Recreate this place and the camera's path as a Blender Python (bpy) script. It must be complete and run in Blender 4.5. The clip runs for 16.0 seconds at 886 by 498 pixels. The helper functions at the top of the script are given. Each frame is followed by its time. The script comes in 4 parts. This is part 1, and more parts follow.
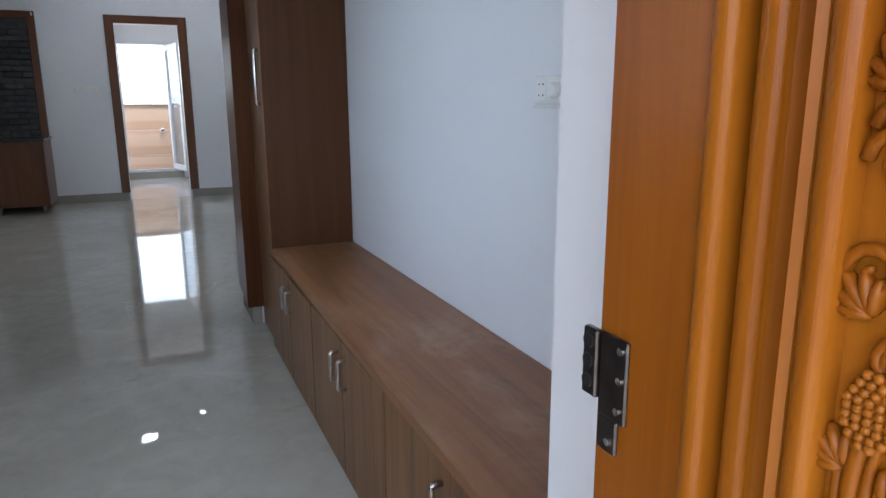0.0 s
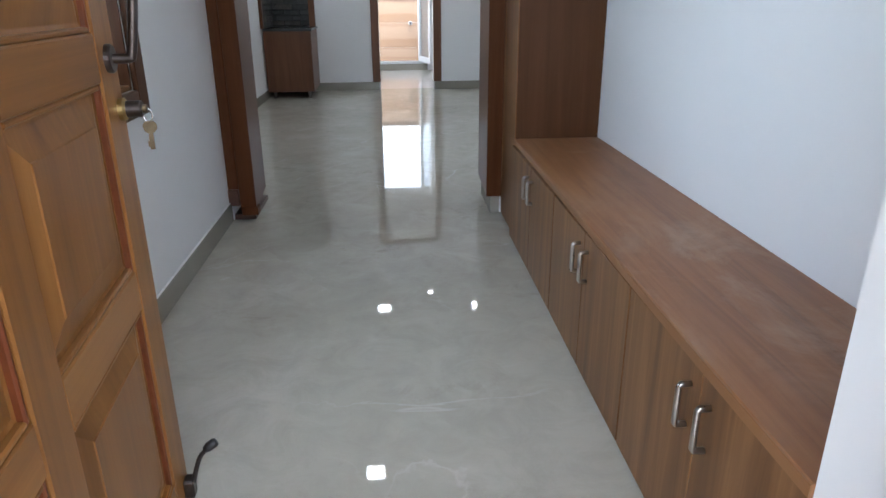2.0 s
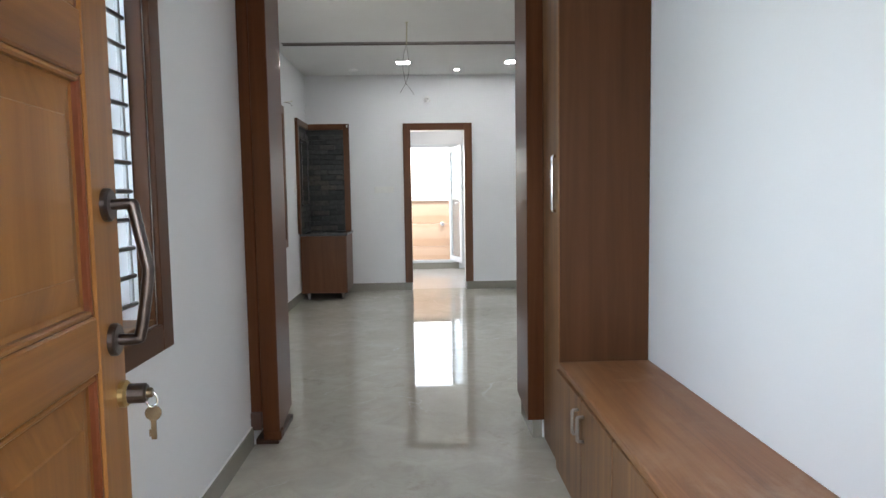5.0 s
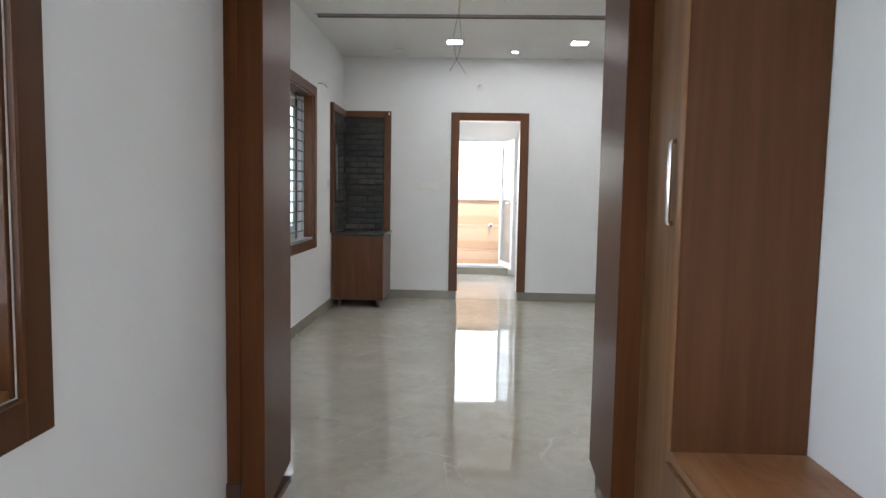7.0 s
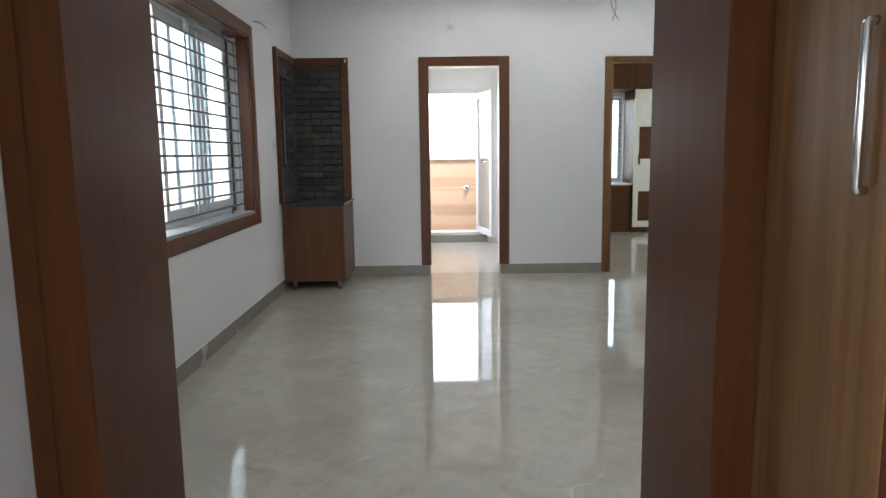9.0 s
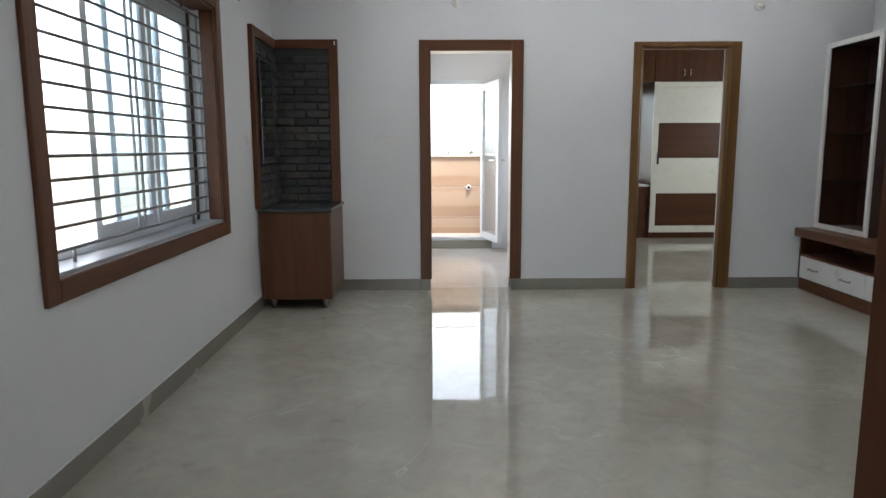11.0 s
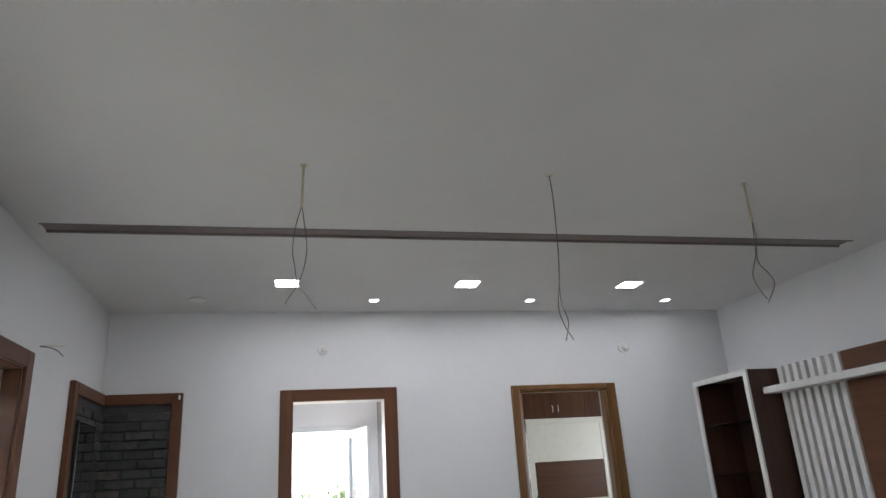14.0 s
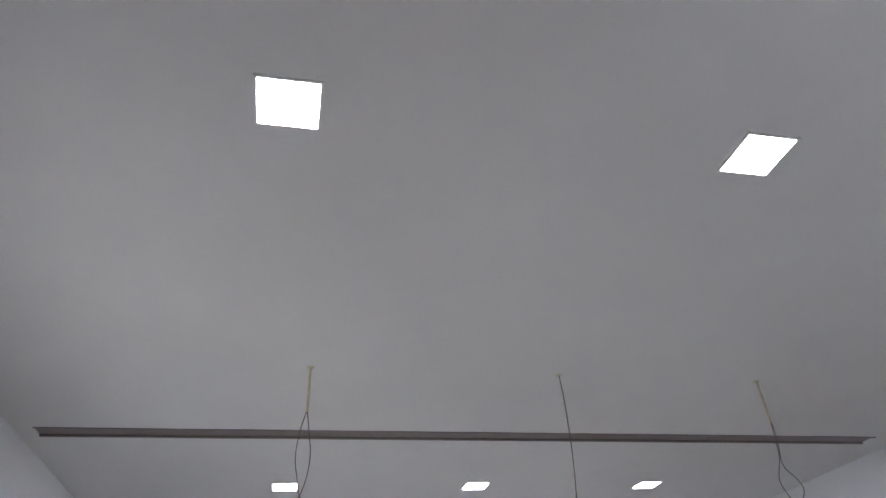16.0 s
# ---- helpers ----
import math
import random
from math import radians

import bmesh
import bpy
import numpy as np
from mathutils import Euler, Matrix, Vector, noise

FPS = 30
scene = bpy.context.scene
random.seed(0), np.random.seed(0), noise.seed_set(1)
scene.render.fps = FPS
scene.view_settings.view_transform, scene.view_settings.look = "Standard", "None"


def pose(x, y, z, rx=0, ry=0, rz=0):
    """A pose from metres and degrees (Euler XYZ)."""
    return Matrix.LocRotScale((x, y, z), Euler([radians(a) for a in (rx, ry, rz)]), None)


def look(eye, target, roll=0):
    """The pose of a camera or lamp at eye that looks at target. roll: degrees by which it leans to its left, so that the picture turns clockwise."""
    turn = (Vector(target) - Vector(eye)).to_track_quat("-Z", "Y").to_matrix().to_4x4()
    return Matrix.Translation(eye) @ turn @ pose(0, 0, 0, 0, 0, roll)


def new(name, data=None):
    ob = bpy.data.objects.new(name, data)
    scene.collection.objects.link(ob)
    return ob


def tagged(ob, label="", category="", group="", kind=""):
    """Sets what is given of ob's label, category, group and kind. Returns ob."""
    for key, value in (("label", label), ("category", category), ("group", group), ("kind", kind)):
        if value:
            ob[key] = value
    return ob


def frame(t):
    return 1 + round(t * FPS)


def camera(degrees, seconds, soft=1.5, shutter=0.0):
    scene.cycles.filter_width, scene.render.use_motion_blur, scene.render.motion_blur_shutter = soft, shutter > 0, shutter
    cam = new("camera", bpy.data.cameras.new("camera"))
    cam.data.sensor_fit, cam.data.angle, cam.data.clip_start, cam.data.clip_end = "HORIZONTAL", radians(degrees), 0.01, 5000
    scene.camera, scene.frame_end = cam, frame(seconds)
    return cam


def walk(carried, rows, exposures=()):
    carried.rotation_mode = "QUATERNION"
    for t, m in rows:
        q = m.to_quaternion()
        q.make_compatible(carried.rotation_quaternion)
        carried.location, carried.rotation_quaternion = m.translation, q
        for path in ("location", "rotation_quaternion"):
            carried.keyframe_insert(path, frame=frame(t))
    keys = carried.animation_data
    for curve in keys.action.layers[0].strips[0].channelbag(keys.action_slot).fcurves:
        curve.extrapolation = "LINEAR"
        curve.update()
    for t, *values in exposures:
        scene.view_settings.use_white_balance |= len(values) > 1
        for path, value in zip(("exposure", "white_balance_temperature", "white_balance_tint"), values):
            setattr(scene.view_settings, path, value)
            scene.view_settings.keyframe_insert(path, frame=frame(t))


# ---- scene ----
cam = camera(67.0, 16.0)
PATH = [
    (0, (-0.138, 0.963, 1.169), (0.648, 2.751, 0.738), -0.3),
    (0.5, (-0.194, 0.973, 1.152), (0.301, 2.852, 0.677), -0.9),
    (1, (-0.206, 0.989, 1.145), (0.085, 2.897, 0.621), -1.4),
    (1.5, (-0.216, 0.992, 1.139), (-0.036, 2.893, 0.542), -1.1),
    (2, (-0.215, 0.992, 1.122), (-0.077, 2.859, 0.42), -0.4),
    (2.5, (-0.214, 0.992, 1.129), (-0.08, 2.851, 0.405), -0.3),
    (3, (-0.215, 0.981, 1.142), (-0.073, 2.876, 0.517), -0.3),
    (3.5, (-0.217, 0.99, 1.165), (-0.057, 2.923, 0.678), -0.6),
    (4, (-0.224, 0.999, 1.196), (-0.087, 2.97, 0.885), -0.9),
    (6.5, (-0.245, 1.935, 1.251), (-0.29, 3.932, 1.133), 0.5),
    (7, (-0.245, 2.185, 1.237), (-0.315, 4.177, 1.072), 1.0),
    (7.5, (-0.290, 2.437, 1.219), (-0.278, 4.428, 1.033), 0.3),
    (8, (-0.283, 2.708, 1.22), (-0.254, 4.693, 0.98), -0.4),
    (10.5, (-0.241, 3.896, 1.228), (-0.257, 5.875, 0.937), -1.2),
    (11, (-0.319, 4.096, 1.259), (-0.296, 6.074, 0.961), -0.2),
    (11.5, (-0.353, 4.276, 1.267), (-0.207, 6.245, 0.948), 0.1),
    (12, (-0.373, 4.483, 1.264), (-0.143, 6.462, 1.09), -0.8),
    (12.5, (-0.323, 4.568, 1.341), (-0.047, 6.549, 1.393), -1.4),
    (13, (-0.343, 4.623, 1.416), (-0.024, 6.584, 1.649), -1.1),
    (13.5, (-0.361, 4.668, 1.447), (0.028, 6.582, 1.88), -2.3),
    (14, (-0.372, 4.68, 1.47), (0.066, 6.521, 2.116), -3.5),
    (14.5, (-0.374, 4.684, 1.474), (0.076, 6.447, 2.305), -3.79),
    (15, (-0.382, 4.669, 1.517), (0.069, 6.362, 2.480), -4.31),
    (15.5, (-0.390, 4.666, 1.534), (0.043, 6.277, 2.638), -4.78),
    (16, (-0.405, 4.663, 1.544), (0.008, 6.260, 2.675), -4.35),
]
EXPOSE = [(0, 2.74, 5850, 12), (1.0, 2.9, 5880, 9), (2.0, 3.26, 6050, 10), (3.5, 3.46, 6300, 10), (7, 3.58, 6650, 10), (9, 3.34, 6600, 10), (11, 3.03, 6500, 10), (12.5, 3.02, 6480, 9), (14, 3.2, 6400, 13), (15.5, 3.56, 6150, 18), (16, 3.54, 6080, 18)]
walk(cam, [(t, look(eye, target, roll)) for t, eye, target, roll in PATH], EXPOSE)

# ---- world, sun ----
world = bpy.data.worlds.new("sky")
scene.world = world
world.use_nodes = True
wt = world.node_tree
sky = wt.nodes.new("ShaderNodeTexSky")
sky.sky_type = "NISHITA"
sky.sun_disc = False
sky.sun_elevation = radians(66)
sky.sun_rotation = radians(166)
sky.dust_density = 1.5
hazy = wt.nodes.new("ShaderNodeHueSaturation")
hazy.inputs["Saturation"].default_value = 0.35
wt.links.new(sky.outputs[0], hazy.inputs["Color"])
wt.links.new(hazy.outputs[0], wt.nodes["Background"].inputs[0])
wt.nodes["Background"].inputs[1].default_value = 0.15
sun = new("sun", bpy.data.lights.new("sun", "SUN"))
sun.data.energy = 1.3
sun.data.angle = radians(14)
sun.data.color = (1.0, 0.95, 0.88)
sun.matrix_world = look((5, -20, 46), (0, 0, 0))



def area_lamp(name, place, size_y, size_z, watts, colour):
    """Area lamp: sky light at the foyer window, added fill in passage and bedroom."""
    ob = new(name, bpy.data.lights.new(name, "AREA"))
    ob.data.shape = "RECTANGLE"
    ob.data.size, ob.data.size_y = size_y, size_z
    ob.data.energy = watts
    ob.data.color = colour
    ob.matrix_world = place
    return ob


area_lamp("foyer_window_light", look((-1.40, 2.68, 1.48), (0, 2.68, 1.48)), 1.40, 1.2, 2.35, (0.74, 0.88, 1.0))
# Added fill that brightens the passage; its opening is never in view.
area_lamp("utility_window_light", look((-0.69, 11.3, 1.5), (0.5, 11.3, 1.2)), 1.1, 1.1, 2.0, (1.0, 0.95, 0.93))
# Added fill for the dark bedroom; the wall behind it has no window.
area_lamp("bedroom_window_light", look((4.75, 11.5, 1.5), (2.0, 11.9, 1.2)), 1.4, 1.3, 5.0, (0.95, 0.98, 1.0))

LED = 9.0


# ---- materials ----
def mat(name, rough=0.5, metal=0.0):
    m = bpy.data.materials.new(name)
    m.use_nodes = True
    b = m.node_tree.nodes["Principled BSDF"]
    b.inputs["Roughness"].default_value = rough
    b.inputs["Metallic"].default_value = metal
    return m, m.node_tree.nodes, m.node_tree.links, b


def coords(n, l, scale=(1, 1, 1), jitter=True):
    """Object coordinates, shifted for each object, stretched by scale."""
    tc = n.new("ShaderNodeTexCoord")
    mp = n.new("ShaderNodeMapping")
    mp.inputs["Scale"].default_value = scale
    l.new(tc.outputs["Object"], mp.inputs["Vector"])
    if jitter:
        oi = n.new("ShaderNodeObjectInfo")
        mul = n.new("ShaderNodeMath")
        mul.operation = "MULTIPLY"
        mul.inputs[1].default_value = 37.0
        l.new(oi.outputs["Random"], mul.inputs[0])
        cb = n.new("ShaderNodeCombineXYZ")
        for i in range(3):
            l.new(mul.outputs[0], cb.inputs[i])
        l.new(cb.outputs[0], mp.inputs["Location"])
    return mp.outputs["Vector"]


def noise_tex(n, l, vec, scale, detail=4, rough=0.55, warp=0.0):
    t = n.new("ShaderNodeTexNoise")
    t.inputs["Scale"].default_value = scale
    t.inputs["Detail"].default_value = detail
    t.inputs["Roughness"].default_value = rough
    t.inputs["Distortion"].default_value = warp
    l.new(vec, t.inputs["Vector"])
    return t.outputs["Fac"]


def ramp(n, l, fac, stops):
    r = n.new("ShaderNodeValToRGB")
    e = r.color_ramp.elements
    while len(e) < len(stops):
        e.new(0.5)
    for k, (p, c) in zip(e, stops):
        k.position = p
        k.color = (*c, 1)
    l.new(fac, r.inputs[0])
    return r.outputs[0]


def mix(n, l, a, b, fac, mode="MIX"):
    x = n.new("ShaderNodeMix")
    x.data_type = "RGBA"
    x.blend_type = mode
    for sock, v in ((x.inputs[6], a), (x.inputs[7], b)):
        if isinstance(v, tuple):
            sock.default_value = (*v, 1)
        else:
            l.new(v, sock)
    if isinstance(fac, (int, float)):
        x.inputs[0].default_value = fac
    else:
        l.new(fac, x.inputs[0])
    return x.outputs[2]


def bump(n, l, b, height, strength, dist=0.01):
    k = n.new("ShaderNodeBump")
    k.inputs["Strength"].default_value = strength
    k.inputs["Distance"].default_value = dist
    l.new(height, k.inputs["Height"])
    l.new(k.outputs[0], b.inputs["Normal"])


def span(n, l, fac, lo, hi):
    k = n.new("ShaderNodeMapRange")
    k.inputs["To Min"].default_value = lo
    k.inputs["To Max"].default_value = hi
    l.new(fac, k.inputs["Value"])
    return k.outputs[0]


def paint(name, colour, rough=0.6, blotch=0.05, grain=60.0, relief=0.15):
    m, n, l, b = mat(name, rough)
    v = coords(n, l, jitter=False)
    big = noise_tex(n, l, v, 0.9, 3)
    fine = noise_tex(n, l, v, grain, 3)
    dark = tuple(c * (1 - blotch) for c in colour)
    lite = tuple(min(1, c * (1 + blotch * 0.5)) for c in colour)
    l.new(ramp(n, l, big, [(0.3, dark), (0.7, lite)]), b.inputs["Base Color"])
    bump(n, l, b, fine, relief, 0.002)
    return m


def timber(name, dark, mid, lite, axis="z", rough=0.38, fine=1.0, grain=0.28, detail=6, gloss=0.5):
    """Laminate or timber whose grain runs along one axis."""
    m, n, l, b = mat(name, rough)
    st = {"x": (0.6, 14, 14), "y": (14, 0.6, 14), "z": (14, 14, 0.6)}[axis]
    v = coords(n, l, st)
    a = noise_tex(n, l, v, 1.0 * fine, detail, 0.65, 0.6)
    st2 = {"x": (2.5, 90, 90), "y": (90, 2.5, 90), "z": (90, 90, 2.5)}[axis]
    v2 = coords(n, l, st2)
    g = noise_tex(n, l, v2, 1.0, 3, 0.7)
    v3 = coords(n, l, (0.9, 0.9, 0.9))
    c = noise_tex(n, l, v3, 1.3, 2)
    base = ramp(n, l, a, [(0.28, dark), (0.5, mid), (0.74, lite)])
    base = mix(n, l, base, dark, span(n, l, g, 0.0, grain))
    base = mix(n, l, base, tuple(x * 0.8 for x in mid), span(n, l, c, 0.0, 0.4))
    l.new(base, b.inputs["Base Color"])
    l.new(span(n, l, a, rough - 0.03, rough + 0.04), b.inputs["Roughness"])
    b.inputs["Specular IOR Level"].default_value = gloss
    return m


def plain(name, colour, rough=0.4, metal=0.0, var=0.12, scale=25):
    m, n, l, b = mat(name, rough, metal)
    v = coords(n, l)
    f = noise_tex(n, l, v, scale, 4)
    l.new(ramp(n, l, f, [(0.3, tuple(c * (1 - var) for c in colour)), (0.7, tuple(min(1, c * (1 + var)) for c in colour))]), b.inputs["Base Color"])
    l.new(span(n, l, f, max(0.02, rough - 0.08), rough + 0.08), b.inputs["Roughness"])
    return m


def glow(name, colour, strength):
    m = bpy.data.materials.new(name)
    m.use_nodes = True
    b = m.node_tree.nodes["Principled BSDF"]
    b.inputs["Base Color"].default_value = (*colour, 1)
    b.inputs["Emission Color"].default_value = (*colour, 1)
    b.inputs["Emission Strength"].default_value = strength
    return m


def marble(name="polished_tile", pale=0.0):
    m, n, l, b = mat(name, 0.03)
    v = coords(n, l, jitter=False)
    a = noise_tex(n, l, v, 1.1, 8, 0.62, 0.9)
    f = noise_tex(n, l, v, 6.0, 8, 0.7, 0.8)
    w = noise_tex(n, l, v, 0.9, 7, 0.5, 1.6)
    gate = noise_tex(n, l, v, 0.7, 2)
    base = ramp(n, l, a, [(0.27, (0.43, 0.407, 0.342)), (0.5, (0.50, 0.477, 0.405)), (0.74, (0.575, 0.555, 0.485))])
    base = mix(n, l, base, (0.39, 0.37, 0.312), ramp(n, l, f, [(0.40, (0.15, 0.15, 0.15)), (0.64, (0.65, 0.65, 0.65))]))
    vein = ramp(n, l, w, [(0.493, (0, 0, 0)), (0.5, (1, 1, 1)), (0.507, (0, 0, 0))])
    vein = mix(n, l, vein, ramp(n, l, gate, [(0.48, (0, 0, 0)), (0.62, (1, 1, 1))]), 1.0, "MULTIPLY")
    base = mix(n, l, base, (0.72, 0.71, 0.69), mix(n, l, (0, 0, 0), vein, 0.45))
    spots = noise_tex(n, l, v, 9.0, 5, 0.7, 0.4)
    smear = noise_tex(n, l, v, 1.7, 3, 0.6)
    dirt = mix(n, l, ramp(n, l, spots, [(0.52, (0, 0, 0)), (0.72, (1, 1, 1))]), ramp(n, l, smear, [(0.50, (0, 0, 0)), (0.66, (0.5, 0.5, 0.5))]), 1.0, "MULTIPLY")
    base = mix(n, l, base, (0.24, 0.205, 0.155), dirt)
    dust = noise_tex(n, l, v, 3.0, 6, 0.7)
    # pale mixes in a pinkish white for strongly lit floor.
    base = mix(n, l, base, (0.84, 0.79, 0.75), pale)
    l.new(base, b.inputs["Base Color"])
    l.new(span(n, l, dust, 0.010, 0.045), b.inputs["Roughness"])
    b.inputs["IOR"].default_value = 1.6
    return m


def glass(name, tint=(0.93, 0.97, 0.96), rough=0.0):
    m = bpy.data.materials.new(name)
    m.use_nodes = True
    n, l = m.node_tree.nodes, m.node_tree.links
    b = n["Principled BSDF"]
    b.inputs["Base Color"].default_value = (*tint, 1)
    b.inputs["Roughness"].default_value = rough
    b.inputs["Transmission Weight"].default_value = 1.0
    b.inputs["IOR"].default_value = 1.45
    return m


WHITE_WALL = paint("white_wall_paint", (0.78, 0.79, 0.80), 0.55, 0.04)
CEIL = paint("ceiling_paint", (0.74, 0.74, 0.73), 0.7, 0.05)
FLOOR = marble()
# Same tile as FLOOR, with the balcony's light and pink reflection in its colour.
LIT_FLOOR = marble("lit_polished_tile", 0.42)
SKIRT = plain("skirting_tile", (0.27, 0.255, 0.215), 0.25, 0, 0.05, 3)
MOULD = plain("dark_moulding", (0.115, 0.028, 0.008), 0.35, 0, 0.2, 30)
WOOD = timber("brown_laminate", (0.056, 0.0208, 0.0084), (0.084, 0.0325, 0.0128), (0.113, 0.0465, 0.0195), "z", 0.36, 0.9, 0.27, 5, 0.2)
WOOD_Y = timber("brown_laminate_along", (0.056, 0.0208, 0.0084), (0.084, 0.0325, 0.0128), (0.113, 0.0465, 0.0195), "y", 0.36, 0.9, 0.27, 5, 0.2)
WOOD_X = timber("brown_laminate_across", (0.056, 0.0208, 0.0084), (0.084, 0.0325, 0.0128), (0.113, 0.0465, 0.0195), "x", 0.36, 0.9, 0.27, 5, 0.2)
CASE = [timber("casing_laminate_" + a, (0.085, 0.033, 0.014), (0.140, 0.056, 0.025), (0.195, 0.086, 0.041), a, 0.34, 0.9, 0.27, 5, 0.3) for a in "xyz"]
CASE_X, CASE_Y, CASE_Z = CASE
JAMB = timber("glossy_jamb_laminate", (0.056, 0.0185, 0.0075), (0.092, 0.0325, 0.0128), (0.130, 0.051, 0.0215), "z", 0.36, 0.9, 0.27, 5, 0.08)
DOORWOOD = timber("bench_laminate", (0.070, 0.028, 0.0085), (0.190, 0.087, 0.031), (0.36, 0.19, 0.080), "z", 0.38, 1.0, 0.32, 6, 0.3)


def dusty(m):
    """Lay blotches of pale dust over a timber material."""
    n, l = m.node_tree.nodes, m.node_tree.links
    b = n["Principled BSDF"]
    old = b.inputs["Base Color"].links[0].from_socket
    v = coords(n, l, (1, 0.6, 1), jitter=False)
    d = noise_tex(n, l, v, 5.0, 7, 0.7, 0.6)
    e = noise_tex(n, l, v, 1.6, 3)
    f = ramp(n, l, d, [(0.46, (0, 0, 0)), (0.68, (1, 1, 1))])
    g = ramp(n, l, e, [(0.35, (0.1, 0.1, 0.1)), (0.65, (0.75, 0.75, 0.75))])
    fac = mix(n, l, f, g, 1.0, "MULTIPLY")
    l.new(mix(n, l, old, (0.42, 0.29, 0.20), fac), b.inputs["Base Color"])
    r = span(n, l, d, 0.28, 0.55)
    l.new(r, b.inputs["Roughness"])
    return m


TOPWOOD = timber("bench_top_laminate", (0.120, 0.044, 0.015), (0.275, 0.110, 0.038), (0.40, 0.190, 0.076), "y", 0.34, 1.1)
dusty(TOPWOOD)
EDGE = timber("laminate_edge_band", (0.17, 0.068, 0.022), (0.25, 0.108, 0.036), (0.31, 0.15, 0.058), "y", 0.4)
DARKWOOD = timber("dark_laminate", (0.035, 0.014, 0.009), (0.06, 0.024, 0.014), (0.085, 0.036, 0.02), "z", 0.33)
TEAK = timber("varnished_teak", (0.130, 0.029, 0.0020), (0.275, 0.080, 0.0042), (0.41, 0.142, 0.010), "z", 0.28, 0.7, 0.28, 6, 0.2)
TEAK_X = timber("varnished_teak_rail", (0.130, 0.029, 0.0020), (0.275, 0.080, 0.0042), (0.41, 0.142, 0.010), "x", 0.27, 0.7, 0.28, 6, 0.28)
LEAFWOOD = timber("teak_leaf", (0.105, 0.040, 0.009), (0.25, 0.108, 0.028), (0.40, 0.195, 0.060), "z", 0.36, 0.55, 0.3, 6, 0.3)
LEAFWOOD_X = timber("teak_leaf_rail", (0.105, 0.040, 0.009), (0.25, 0.108, 0.028), (0.40, 0.195, 0.060), "x", 0.36, 0.55, 0.3, 6, 0.3)
FRAMEWOOD = timber("door_frame_wood", (0.125, 0.053, 0.014), (0.19, 0.090, 0.026), (0.25, 0.128, 0.040), "z", 0.36)
CREAM = plain("cream_laminate", (0.70, 0.69, 0.60), 0.3, 0, 0.03, 12)
WHITE_LAM = plain("white_laminate", (0.80, 0.80, 0.78), 0.3, 0, 0.03, 12)
UPVC = plain("white_upvc", (0.70, 0.74, 0.76), 0.35, 0, 0.03, 10)
PLASTIC = plain("white_switch_plastic", (0.80, 0.80, 0.78), 0.35, 0, 0.03, 20)
STEEL = plain("brushed_steel", (0.62, 0.61, 0.58), 0.28, 1.0, 0.1, 60)
CHROME = plain("satin_chrome", (0.72, 0.72, 0.72), 0.22, 1.0, 0.06, 60)
NICKEL = plain("brushed_nickel", (0.40, 0.37, 0.34), 0.3, 1.0, 0.1, 60)
DARKMETAL = plain("antique_dark_metal", (0.10, 0.085, 0.08), 0.34, 1.0, 0.2, 40)
BRASS = plain("old_brass", (0.42, 0.30, 0.13), 0.35, 1.0, 0.2, 50)
KEYMETAL = plain("dull_key_brass", (0.20, 0.155, 0.10), 0.4, 1.0, 0.2, 60)
FOOTMETAL = plain("dull_foot_metal", (0.22, 0.20, 0.19), 0.4, 1.0, 0.15, 60)
GRANITE = plain("dark_granite", (0.055, 0.06, 0.065), 0.18, 0, 0.5, 220)
BLACK = plain("black_plastic", (0.015, 0.015, 0.016), 0.35, 0, 0.2, 30)
WIRE = plain("grey_wire", (0.17, 0.14, 0.13), 0.5, 0, 0.2, 40)
CONDUIT = plain("cream_conduit", (0.62, 0.58, 0.42), 0.45, 0, 0.1, 40)
CHANNEL = paint("taupe_channel", (0.21, 0.18, 0.168), 0.5, 0.1, 40)
GRILLE = plain("grille_steel", (0.23, 0.22, 0.21), 0.35, 0.7, 0.15, 60)
SILL = plain("grey_marble_sill", (0.42, 0.43, 0.44), 0.3, 0, 0.08, 8)
RAILWHITE = plain("white_rail_paint", (0.80, 0.80, 0.78), 0.4, 0, 0.05, 20)
PANE = glass("window_glass", (0.78, 0.88, 0.94))
FROST = glass("grey_glass", (0.75, 0.79, 0.78), 0.12)
GROUT = plain("dark_grout", (0.050, 0.052, 0.053), 0.8, 0, 0.2, 30)
CONCRETE = paint("corridor_paint", (0.62, 0.63, 0.64), 0.7, 0.08)
LAMP = glow("led_panel", (0.93, 0.96, 1.0), LED)
SPOT = glow("led_spot", (0.95, 0.97, 1.0), LED * 0.9)
GREYTILE = plain("grey_wall_tile", (0.20, 0.19, 0.18), 0.3, 0, 0.15, 5)


def stone_mat():
    m, n, l, b = mat("split_slate", 0.6)
    v = coords(n, l)
    oi = n.new("ShaderNodeObjectInfo")
    f = noise_tex(n, l, v, 22, 6, 0.65)
    base = ramp(n, l, oi.outputs["Random"], [(0.0, (0.034, 0.036, 0.038)), (0.4, (0.050, 0.053, 0.054)), (0.8, (0.066, 0.066, 0.061)), (1.0, (0.095, 0.088, 0.072))])
    lit = ramp(n, l, f, [(0.3, (0.6, 0.6, 0.6)), (0.75, (1.4, 1.4, 1.35))])
    l.new(mix(n, l, base, lit, 1.0, "MULTIPLY"), b.inputs["Base Color"])
    bump(n, l, b, f, 0.9, 0.006)
    return m


